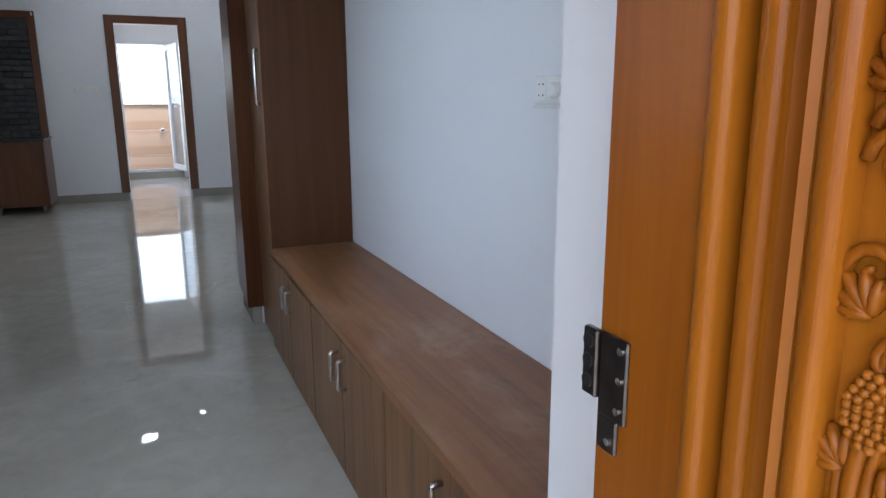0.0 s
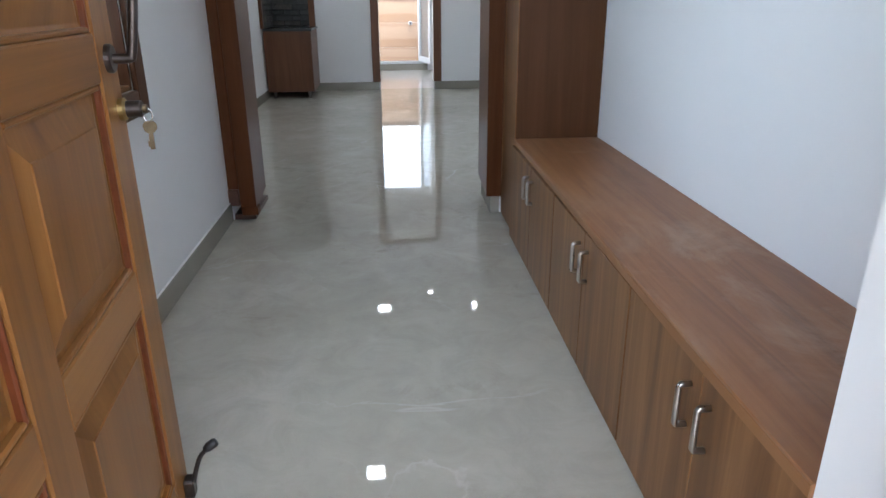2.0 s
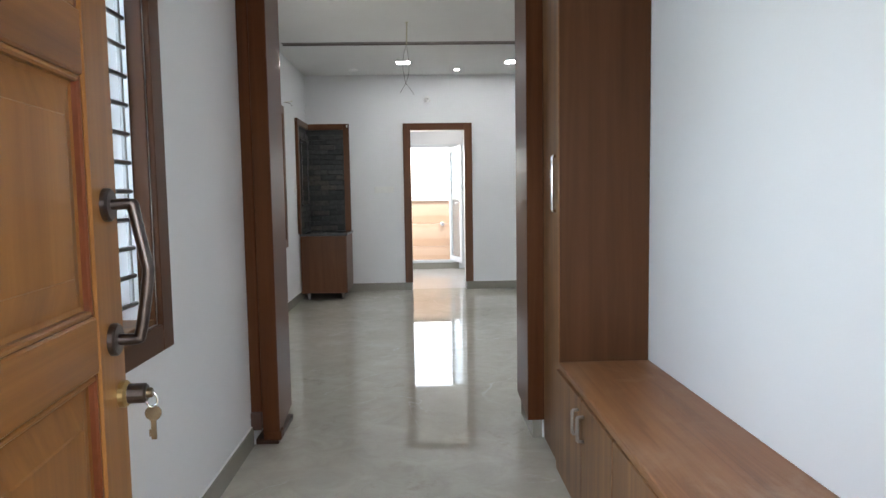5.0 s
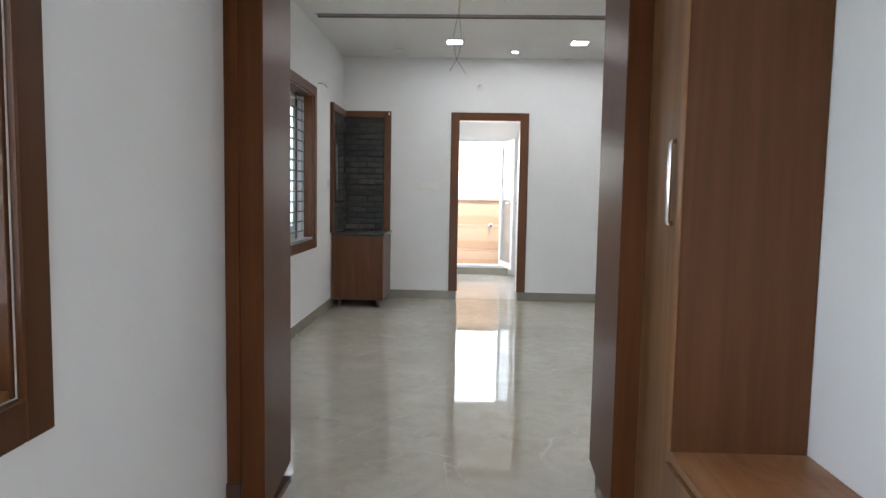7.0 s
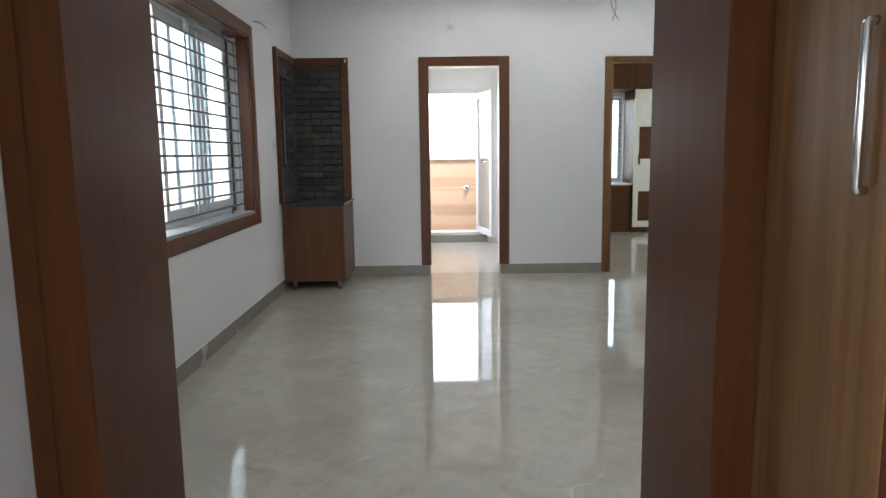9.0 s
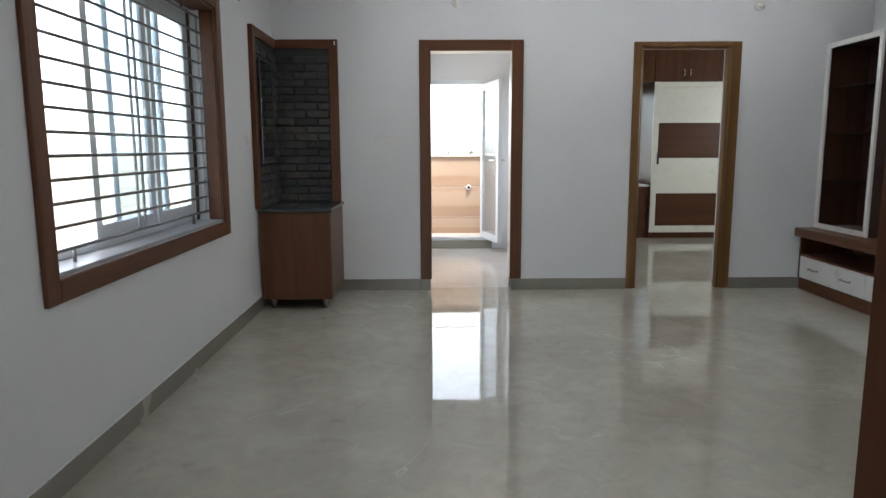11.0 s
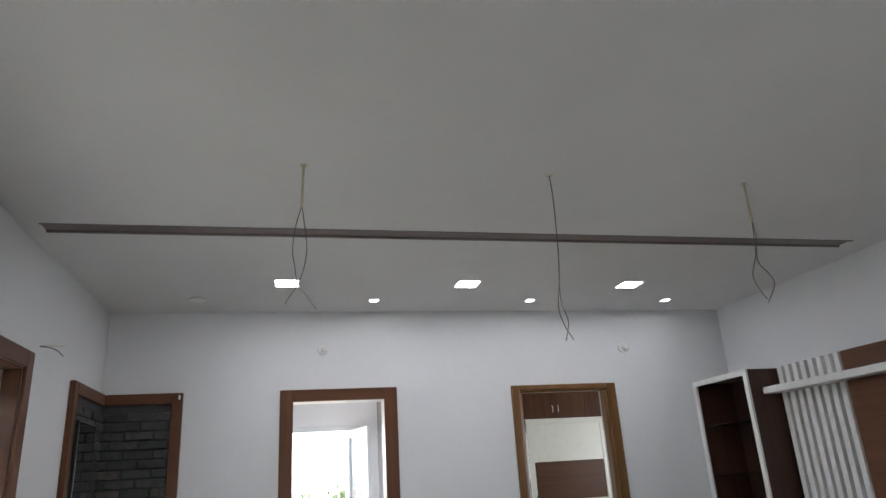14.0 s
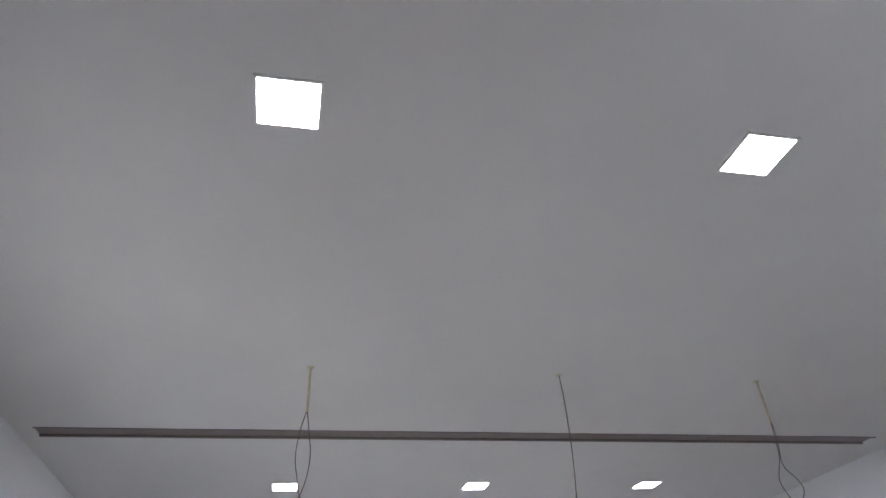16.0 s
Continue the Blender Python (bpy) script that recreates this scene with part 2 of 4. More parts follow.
def parapet_mat():
    """Sandstone-look tile: pale with a darker wavy seam low down and at the top."""
    m, n, l, b = mat("sandstone_look_tile", 0.4)
    tc = n.new("ShaderNodeTexCoord")
    sep = n.new("ShaderNodeSeparateXYZ")
    l.new(tc.outputs["Object"], sep.inputs[0])
    v = coords(n, l, (3.0, 3.0, 9.0))
    f = noise_tex(n, l, v, 1.0, 5, 0.6, 0.5)
    add = n.new("ShaderNodeMath")
    add.operation = "MULTIPLY_ADD"
    add.inputs[1].default_value = 2.34
    l.new(sep.outputs["Z"], add.inputs[0])
    l.new(span(n, l, f, -0.12, 0.12), add.inputs[2])
    base = ramp(n, l, add.outputs[0], [(0.0, (0.245, 0.163, 0.105)), (0.30, (0.232, 0.148, 0.093)), (0.38, (0.285, 0.203, 0.143)), (0.8, (0.30, 0.220, 0.158)), (0.9, (0.255, 0.172, 0.114)), (1.0, (0.285, 0.205, 0.147))])
    grain = noise_tex(n, l, v, 4.0, 6)
    l.new(mix(n, l, base, (0.22, 0.148, 0.100), span(n, l, grain, 0.0, 0.35)), b.inputs["Base Color"])
    return m


STONE = stone_mat()
SANDTILE = parapet_mat()


def leaf_mat():
    m, n, l, b = mat("foliage", 0.6)
    v = coords(n, l, jitter=False)
    f = noise_tex(n, l, v, 1.5, 3)
    l.new(ramp(n, l, f, [(0.3, (0.035, 0.07, 0.02)), (0.7, (0.09, 0.14, 0.045))]), b.inputs["Base Color"])
    return m


FOLIAGE = leaf_mat()
BARK = plain("bark", (0.12, 0.09, 0.06), 0.8, 0, 0.3, 8)
EARTH = paint("dry_ground", (0.26, 0.22, 0.16), 0.9, 0.3, 3)

# ---- mesh helpers ----
ORIGIN = {}


def thing(name, loc, label, category, group="", kind="", turn=0.0):
    ob = new(name)
    ob.matrix_world = pose(*loc, 0, 0, turn)
    ORIGIN[ob] = pose(*loc, 0, 0, turn)
    return tagged(ob, label, category, group, kind)


def part(name, bm, material, parent=None, label="", local=False, smooth=False):
    """One mesh object from a bmesh in world (or the thing's own) coordinates."""
    if parent is not None:
        base = ORIGIN[parent]
        if not local:
            bmesh.ops.transform(bm, matrix=base.inverted(), verts=bm.verts)
    bmesh.ops.recalc_face_normals(bm, faces=bm.faces)
    me = bpy.data.meshes.new(name)
    bm.to_mesh(me)
    bm.free()
    if smooth:
        for p in me.polygons:
            p.use_smooth = True
    me.materials.append(material)
    ob = new(name, me)
    if parent is not None:
        ob.parent = parent
        ORIGIN[ob] = base
    if label:
        ob["label"] = label
    return ob


def box(bm, x0, x1, y0, y1, z0, z1, bevel=0.0, seg=1):
    r = bmesh.ops.create_cube(bm, size=1.0)
    vs = r["verts"]
    for v in vs:
        v.co = Vector(((x0 + x1) / 2 + v.co.x * (x1 - x0), (y0 + y1) / 2 + v.co.y * (y1 - y0), (z0 + z1) / 2 + v.co.z * (z1 - z0)))
    if bevel:
        es = {e for v in vs for e in v.link_edges}
        bmesh.ops.bevel(bm, geom=list(es), offset=bevel, segments=seg, affect="EDGES", profile=0.5)
    return bm


def cube(x0, x1, y0, y1, z0, z1, bevel=0.003, seg=1):
    return box(bmesh.new(), x0, x1, y0, y1, z0, z1, bevel, seg)


def boxes(rows, bevel=0.0):
    bm = bmesh.new()
    for r in rows:
        box(bm, *r, bevel)
    return bm


def tube(pts, r, n=8, bm=None, caps=True):
    """A round bar along points."""
    bm = bm or bmesh.new()
    pts = [Vector(p) for p in pts]
    rings = []
    up = None
    for i, p in enumerate(pts):
        d = (pts[min(i + 1, len(pts) - 1)] - pts[max(i - 1, 0)]).normalized()
        if up is None:
            up = Vector((0, 0, 1)) if abs(d.z) < 0.9 else Vector((1, 0, 0))
        a = d.cross(up).normalized()
        up = a.cross(d).normalized()
        rr = r[i] if isinstance(r, (list, tuple)) else r
        rings.append([bm.verts.new(p + (a * math.cos(2 * math.pi * k / n) + up * math.sin(2 * math.pi * k / n)) * rr) for k in range(n)])
    for q, s in zip(rings, rings[1:]):
        for k in range(n):
            bm.faces.new((q[k], q[(k + 1) % n], s[(k + 1) % n], s[k]))
    if caps:
        bm.faces.new(rings[0])
        bm.faces.new(rings[-1])
    return bm


def smooth_pts(pts, n=6):
    """Catmull-Rom through points."""
    pts = [Vector(p) for p in pts]
    ext = [pts[0] * 2 - pts[1]] + pts + [pts[-1] * 2 - pts[-2]]
    out = []
    for i in range(1, len(ext) - 2):
        p0, p1, p2, p3 = ext[i - 1:i + 3]
        for k in range(n):
            t = k / n
            out.append(0.5 * (2 * p1 + (p2 - p0) * t + (2 * p0 - 5 * p1 + 4 * p2 - p3) * t * t + (3 * p1 - p0 - 3 * p2 + p3) * t ** 3))
    return out + [pts[-1]]


def disc(c, axis, r, depth, n=20, bevel=0.0):
    """A short cylinder from c along axis."""
    c, a = Vector(c), Vector(axis).normalized()
    if bevel:
        return tube([c, c + a * (depth - bevel), c + a * depth], [r, r, r - bevel], n)
    return tube([c, c + a * depth], r, n)


def structure(name, bm, material, label, category):
    return tagged(part(name, bm, material), label, category, kind="structure")


def solid(rows):
    """One closed mesh round a union of axis-aligned blocks."""
    cuts = [sorted({round(r[i], 5) for r in rows} | {round(r[i + 1], 5) for r in rows}) for i in (0, 2, 4)]
    nx, ny, nz = (len(c) - 1 for c in cuts)
    full = set()
    for i in range(nx):
        for j in range(ny):
            for k in range(nz):
                c = [(cuts[a][q] + cuts[a][q + 1]) / 2 for a, q in enumerate((i, j, k))]
                if any(r[0] < c[0] < r[1] and r[2] < c[1] < r[3] and r[4] < c[2] < r[5] for r in rows):
                    full.add((i, j, k))
    bm = bmesh.new()
    vs = {}

    def vert(*q):
        if q not in vs:
            vs[q] = bm.verts.new([cuts[a][q[a]] for a in range(3)])
        return vs[q]
    for c in full:
        for a in range(3):
            for s in (0, 1):
                nb = list(c)
                nb[a] += 1 if s else -1
                if tuple(nb) in full:
                    continue
                b1, b2 = (a + 1) % 3, (a + 2) % 3
                loop = []
                for d1, d2 in ((0, 0), (1, 0), (1, 1), (0, 1)):
                    q = list(c)
                    q[a] += s
                    q[b1] += d1
                    q[b2] += d2
                    loop.append(vert(*q))
                bm.faces.new(loop if s else loop[::-1])
    return bm


def wall_x(x0, x1, y0, y1, z0, z1, hole=None):
    """Wall slab between x0 and x1, with one hole (ya, yb, za, zb)."""
    if not hole:
        return solid([(x0, x1, y0, y1, z0, z1)])
    a, b, c, d = hole
    rows = [(x0, x1, y0, a, z0, z1), (x0, x1, b, y1, z0, z1), (x0, x1, a, b, d, z1)]
    if c > z0:
        rows.append((x0, x1, a, b, z0, c))
    return solid(rows)


H = 2.785          # ceiling
XL, XR = -1.70, 3.44   # living room side walls
YF = 10.0          # living room far wall
FL, FR = -1.10, 0.766  # foyer side walls
Y0, Y1 = 4.516, 4.94   # wall between foyer and living room
YE = 1.70         # inner face of the entrance wall

# ---- setting ----
structure("floor", solid([(-4.0, 6.5, -1.6, 10.09, -0.15, 0.0), (0.66, 6.5, 10.09, 12.52, -0.15, 0.0), (-4.0, -0.7, 10.09, 12.52, -0.15, 0.0)]), FLOOR, "glossy beige-grey marbled vitrified tile floor", "floor")
structure("wall_left", wall_x(XL - 0.23, XL, Y1 - 0.2, YF + 0.15, 0, H, (6.50, 8.46, 0.79, 2.125)), WHITE_WALL, "white painted plaster wall with a window opening", "wall")
far = solid([(XL - 0.23, -0.36, YF, YF + 0.15, 0, H), (-0.36, 0.355, YF, YF + 0.15, 2.09, H), (0.355, 1.46, YF, YF + 0.15, 0, H),
             (1.46, 2.235, YF, YF + 0.15, 2.11, H), (2.235, XR + 0.2, YF, YF + 0.15, 0, H)])
structure("wall_far", far, WHITE_WALL, "white painted plaster wall with two door openings", "wall")
structure("wall_right", wall_x(XR, XR + 0.2, Y1 - 0.4, YF, 0, H), WHITE_WALL, "white painted plaster wall behind the television unit", "wall")
structure("wall_middle", solid([(XL - 0.23, -1.09, Y0 + 0.02, Y1 - 0.01, 0, H), (0.33, XR, Y0 + 0.02, Y1 - 0.01, 0, H), (-1.09, 0.33, Y0 + 0.02, Y1 - 0.01, 2.435, H)]),
          WHITE_WALL, "white plaster wall pieces beside the wide foyer opening", "wall")
structure("wall_foyer_left", wall_x(FL - 0.23, FL, 1.2, Y0 + 0.02, 0, H, (1.95, 3.407, 0.833, 2.125)), WHITE_WALL, "white painted foyer wall with a barred window", "wall")
structure("wall_foyer_right", wall_x(FR, FR + 0.2, 1.2, Y0 + 0.02, 0, H), WHITE_WALL, "pale painted foyer wall above the shoe bench", "wall")
structure("wall_entrance", solid([(0.35, FR, 1.513, YE, 0, H), (0.545, FR, 1.20, 1.513, 0, H), (FL, -0.705, 1.513, YE, 0, H), (FL, -0.88, 1.20, 1.513, 0, H),
                                  (-0.705, 0.35, 1.513, YE, 2.16, H), (-0.88, 0.545, 1.20, 1.513, 2.29, H)]), WHITE_WALL, "white plaster wall round the entrance door", "wall")
# ceiling with a long slot
S0, S1, SX0, SX1 = 8.13, 8.26, -1.61, 3.21
structure("ceiling", solid([(-1.93, 3.64, Y0, S0, H, H + 0.12), (-1.93, 3.64, S1, YF + 0.15, H, H + 0.12), (-1.93, SX0, S0, S1, H, H + 0.12), (SX1, 3.64, S0, S1, H, H + 0.12),
                            (-1.4, 1.0, 1.1, Y0, H, H + 0.12)]), CEIL, "matt white flat gypsum ceiling", "ceiling")
structure("ceiling_slot", solid([(SX0, SX1, S0, S1, H + 0.008, H + 0.05), (SX0, SX1, S0, S0 + 0.012, H - 0.004, H + 0.008), (SX0, SX1, S1 - 0.012, S1, H - 0.004, H + 0.008)]), CHANNEL, "long narrow taupe profile channel set into the ceiling", "trim")

# skirtings
SK = 0.1


def skirting(x0, x1, y0, y1):
    ob = structure("baseboard", cube(x0, x1, y0, y1, 0.0, SK, 0.003), SKIRT, "grey-beige tile skirting along the wall foot", "baseboard")
    ORIGIN[ob] = Matrix()
    d = 0.003
    part("caulk_line", cube(x0 + (d if x1 - x0 > 0.5 else 0.001), x1 - d, y0 + d, y1 - 0.001, SK, SK + 0.004, 0.001), WHITE_LAM, ob, "thin white caulk line")


skirting(XL, XL + 0.012, Y1, YF)
skirting(XL + 0.013, -0.452, YF - 0.012, YF)
skirting(-0.452, -0.365, YF - 0.012, YF)
skirting(0.36, 1.392, YF - 0.012, YF)
skirting(2.318, 3.0, YF - 0.012, YF)
skirting(FL, FL + 0.012, YE + 0.001, Y0)
skirting(0.310, 0.36, Y0 + 0.01, Y1 - 0.03)
skirting(-0.372, -0.36, YF - 0.0, YF + 0.15)
skirting(0.355, 0.367, YF - 0.0, YF + 0.15)


# ---- cladding of the foyer opening ----
def splayed(back, near, far_x, y0, y1, z0, z1):
    """Upright board whose inner face runs from near at y0 to far_x at y1, with eased corners."""
    c = 0.004 if near > back else -0.004
    plan = [(back, y0), (near - c, y0), (near, y0 + 0.004), (far_x, y1 - 0.004), (far_x - c, y1), (back, y1)]
    bm = bmesh.new()
    lo = [bm.verts.new((x, y, z0)) for x, y in plan]
    hi = [bm.verts.new((x, y, z1)) for x, y in plan]
    for i in range(6):
        bm.faces.new((lo[i], lo[(i + 1) % 6], hi[(i + 1) % 6], hi[i]))
    bm.faces.new(lo)
    bm.faces.new(hi)
    return bm


def opening_cladding():
    t = thing("wood_cladding", (-0.35, 4.7, SK), "reddish-brown laminate lining round the wide foyer opening", "cladding", kind="structure")
    part("side_board", cube(-1.10, -1.046, Y0, Y1, 0.12, H, 0.004), JAMB, t)
    part("side_board", splayed(-1.042, -0.960, -0.998, Y0 - 0.004, Y1 + 0.08, 0.055, H), JAMB, t)
    part("base_block", cube(-1.10, -1.044, Y0 - 0.016, Y0 + 0.1, 0.085, 0.175, 0.006, 2), DARKWOOD, t, "dark worn base block")
    part("base_block", cube(-1.040, -0.952, Y0 - 0.010, Y0 + 0.06, 0.030, 0.075, 0.005, 2), JAMB, t)
    # Dark block gives the shadowed gap under the boards its colour.
    part("recess_board", cube(-1.085, -0.972, Y0 + 0.02, Y1 - 0.02, 0.0, 0.029, 0.002), DARKWOOD, t, "dark block standing in for the shade under the lining")
    part("side_board", splayed(0.371, 0.285, 0.306, Y0 - 0.01, Y1 + 0.09, SK, H), JAMB, t)
    part("head_board", cube(-0.960, 0.29, Y0, Y1, 2.40, 2.43, 0.003), WOOD_X, t)


opening_cladding()


# ---- wooden door surrounds in the far wall ----
def cased_opening():
    t = thing("door_1", (0.0, YF, SK), "dark brown laminate casing round the open utility passage", "door frame", kind="structure")
    for a, b in ((-0.45, -0.351), (0.344, 0.445)):
        part("jamb", cube(a, b, YF - 0.022, YF + 0.0, SK, 2.17, 0.004), CASE_Z, t)
    part("head", cube(-0.351, 0.344, YF - 0.022, YF, 2.08, 2.17, 0.004), CASE_X, t)
    part("lining", cube(-0.36, -0.351, YF, YF + 0.17, SK, 2.08, 0.002), WHITE_LAM, t, "white inner lining board")
    part("lining", cube(0.344, 0.355, YF, YF + 0.17, SK, 2.08, 0.002), WHITE_LAM, t, "white inner lining board")
    part("lining", cube(-0.36, 0.355, YF, YF + 0.17, 2.08, 2.09, 0.002), WHITE_LAM, t, "white inner lining board")


def bedroom_frame():
    t = thing("door_2", (1.85, YF, 0), "solid brown teak door frame of the bedroom, standing open", "door frame", kind="structure")
    for a, b, c in ((1.392, 1.462, 1.478), (2.233, 2.317, 2.206)):
        lo, hi = (a, b) if a < 2 else (2.233, 2.317)
        part("jamb", cube(lo, hi, YF - 0.02, YF + 0.13, 0.004, 2.153, 0.006), FRAMEWOOD, t)
        s0, s1 = (1.462, 1.478) if a < 2 else (2.206, 2.233)
        part("stop", cube(s0, s1, YF - 0.008, YF + 0.06, 0.004, 2.095, 0.005), FRAMEWOOD, t)
    part("head", cube(1.462, 2.233, YF - 0.02, YF + 0.13, 2.108, 2.153, 0.006), FRAMEWOOD, t)
    part("stop", cube(1.478, 2.206, YF - 0.008, YF + 0.06, 2.094, 2.108, 0.004), FRAMEWOOD, t)


cased_opening()
bedroom_frame()


# ---- windows ----
def barred_window(name, xw, y0, y1, z0, z1, ntrim, label, sill, wood, wood_y, inset):
    """Window in a wall whose inner face is at xw and whose inside looks to +x; y0..z1 is the clear hole."""
    t = thing(name, (xw, (y0 + y1) / 2, z0), label, "window", kind="structure")
    w = 0.088
    d = 0.02
    fr = part("window_frame", boxes([(xw, xw + d, y0 - w, y0, z0 - w, z1 + w), (xw, xw + d, y1, y1 + w, z0 - w, z1 + w)], 0.004), wood, t, "brown laminate architrave")
    part("window_frame", boxes([(xw, xw + d, y0, y1, z0 - w, z0), (xw, xw + d, y0, y1, z1, z1 + w)], 0.004), wood_y, t, "brown laminate architrave")
    part("reveal", boxes([(xw - inset, xw, y0, y0 + 0.012, z0, z1), (xw - inset, xw, y1 - 0.012, y1, z0, z1)], 0.002), wood, t)
    # Dark strips paint the shade on the backlit sides of the outer frame.
    part("side_channel", boxes([(xw - 0.155, xw - 0.149, y0 + 0.002, y0 + 0.046, z0 + 0.02, z1 - 0.012), (xw - 0.155, xw - 0.149, y1 - 0.046, y1 - 0.002, z0 + 0.02, z1 - 0.012)], 0.001), DARKWOOD, t, "dark brown strip standing in for the shaded frame side")
    part("reveal", boxes([(xw - 0.13, xw, y0 + 0.012, y1 - 0.012, z1 - 0.012, z1)], 0.002), wood_y, t)
    part("window_sill", cube(xw - 0.225, xw - 0.002, y0 + 0.012, y1 - 0.012, z0, z0 + 0.018, 0.003), sill, t, "smooth sill board")
    # steel grille
    gx = xw - inset
    ga, gb = z0 + 0.075, z1 - 0.06
    n = ntrim
    for i in range(n):
        z = ga + (gb - ga) * i / (n - 1)
        part("grille_bar", tube([(gx, y0 + 0.03, z), (gx, y1 - 0.03, z)], 0.0075, 8), GRILLE, t, smooth=True)
    mid = (y0 + y1) / 2
    for yy in (y0 + 0.03, mid - 0.034, mid + 0.034, y1 - 0.03):
        part("grille_upright", cube(gx - 0.018, gx - 0.007, yy - 0.008, yy + 0.008, ga - 0.012, gb + 0.012, 0.002), SILL, t)
    for yy in (y0 + 0.3, y1 - 0.3):
        part("grille_foot", tube([(gx, yy, z0 + 0.016), (gx, yy, ga)], 0.008, 8), GRILLE, t, smooth=True)
        part("grille_foot", tube([(gx, yy, gb), (gx, yy, z1 - 0.011)], 0.008, 8), GRILLE, t, smooth=True)
    # sliding sashes
    f = 0.05
    ox = xw - 0.215
    part("outer_frame", boxes([(ox, ox + 0.06, y0 + 0.001, y0 + f, z0 + 0.018, z1), (ox, ox + 0.06, y1 - f, y1 - 0.001, z0 + 0.018, z1),
                               (ox, ox + 0.06, y0 + f, y1 - f, z0 + 0.018, z0 + 0.06), (ox, ox + 0.06, y0 + f, y1 - f, z1 - 0.045, z1 - 0.001)], 0.003), UPVC, t, "white plastic sliding window frame")
    third = (y1 - y0 - 2 * f) / 3
    for k, (sa, xo) in enumerate(((y0 + f + third * 0.96, 0.032), (y0 + f + third * 1.35, 0.006), (y0 + f + third * 2.08, 0.032))):
        sb = min(sa + third + 0.05, y1 - f)
        za, zb = z0 + 0.062, z1 - 0.047
        s = part("sash", boxes([(ox + xo, ox + xo + 0.024, sa, sa + 0.055, za, zb), (ox + xo, ox + xo + 0.024, sb - 0.055, sb, za, zb),
                                (ox + xo, ox + xo + 0.024, sa + 0.055, sb - 0.055, za, za + 0.06), (ox + xo, ox + xo + 0.024, sa + 0.055, sb - 0.055, zb - 0.06, zb)], 0.002), UPVC, t)
        p = part("pane", cube(ox + xo + 0.010, ox + xo + 0.015, sa + 0.05, sb - 0.05, za + 0.05, zb - 0.05, 0), PANE, s)
        p.visible_shadow = False
    return t


barred_window("window_1", XL, 6.50, 8.46, 0.79, 2.125, 14, "large brown-framed window with steel bars and white sliding sashes", SILL, CASE_Z, CASE_Y, 0.085)
barred_window("window_2", FL, 1.95, 3.407, 0.833, 2.125, 14, "brown-framed foyer window with steel bars beside the entrance", DOORWOOD, WOOD, WOOD_Y, 0.05)


# ---- utility passage and balcony behind door_1 ----
structure("floor_passage", solid([(-0.7, 0.66, 10.09, 12.52, -0.15, 0.0)]), LIT_FLOOR, "glossy passage floor tiles, coloured paler and pinker for the balcony light", "floor")
# The hole in this unseen wall is added for the passage fill lamp.
structure("wall_passage_left", wall_x(-0.75, -0.62, YF + 0.15, 12.52, 0, 2.62, (10.7, 11.9, 0.9, 2.1)), WHITE_WALL, "white painted side wall of the passage with an added unseen opening", "wall")
structure("wall_passage_right", solid([(0.60, 0.72, YF + 0.15, 12.52, 0, 2.62)]), GREYTILE, "grey tiled side wall of the passage", "wall")
structure("ceiling_passage", solid([(-0.75, 0.72, YF + 0.15, 12.66, 2.62, 2.74)]), CEIL, "white passage ceiling", "ceiling")
structure("wall_passage_end", solid([(-0.75, -0.44, 12.52, 12.66, 0, 2.62), (0.40, 0.72, 12.52, 12.66, 0, 2.62), (-0.44, 0.40, 12.52, 12.66, 2.09, 2.62), (-0.44, 0.40, 12.52, 12.66, -0.15, 0.10)]),
          WHITE_WALL, "white wall round the balcony door with a raised sill", "wall")


def balcony_door():
    t = thing("balcony_door", (0.0, 12.55, 0.1), "white plastic balcony door with glass, leaf swung open inwards", "door", kind="structure")
    y0, y1 = 12.515, 12.575
    part("door_frame", boxes([(-0.44, -0.385, y0, y1, 0.10, 2.09), (0.295, 0.40, y0, y1, 0.10, 2.09), (-0.385, 0.295, y0, y1, 2.035, 2.09), (-0.385, 0.295, y0, y1, 0.10, 0.145)], 0.004), UPVC, t)
    # leaf, hinged at the right, swung towards the room
    hinge = Vector((0.292, 12.51, 0))
    m = pose(hinge.x, hinge.y, 0, 0, 0, 283)
    w, a, b, d = 0.69, 0.15, 2.03, 0.045

    def lf(rows, bev=0.004):
        bm = boxes(rows, bev)
        bmesh.ops.transform(bm, matrix=m, verts=bm.verts)
        return bm
    leaf = part("leaf", lf([(0, 0.075, -d, 0, a, b), (w - 0.075, w, -d, 0, a, b), (0.075, w - 0.075, -d, 0, a, a + 0.085), (0.075, w - 0.075, -d, 0, b - 0.085, b)]), UPVC, t)
    p = part("pane", lf([(0.07, w - 0.07, -0.026, -0.020, a + 0.08, b - 0.08)], 0), PANE, leaf)
    p.visible_shadow = False
    for side in (0.0, -d):
        s = 1 if side == 0 else -1
        bm = boxes([(w - 0.052, w - 0.024, side if s > 0 else side - 0.008, side + 0.008 if s > 0 else side, 0.98, 1.16)], 0.002)
        tube([(w - 0.038, side, 1.12), (w - 0.038, side + s * 0.045, 1.12), (w - 0.05, side + s * 0.05, 1.12), (w - 0.16, side + s * 0.05, 1.115)], 0.009, 8, bm)
        bmesh.ops.transform(bm, matrix=m, verts=bm.verts)
        part("door_handle", bm, STEEL, leaf, "grey lever handle")


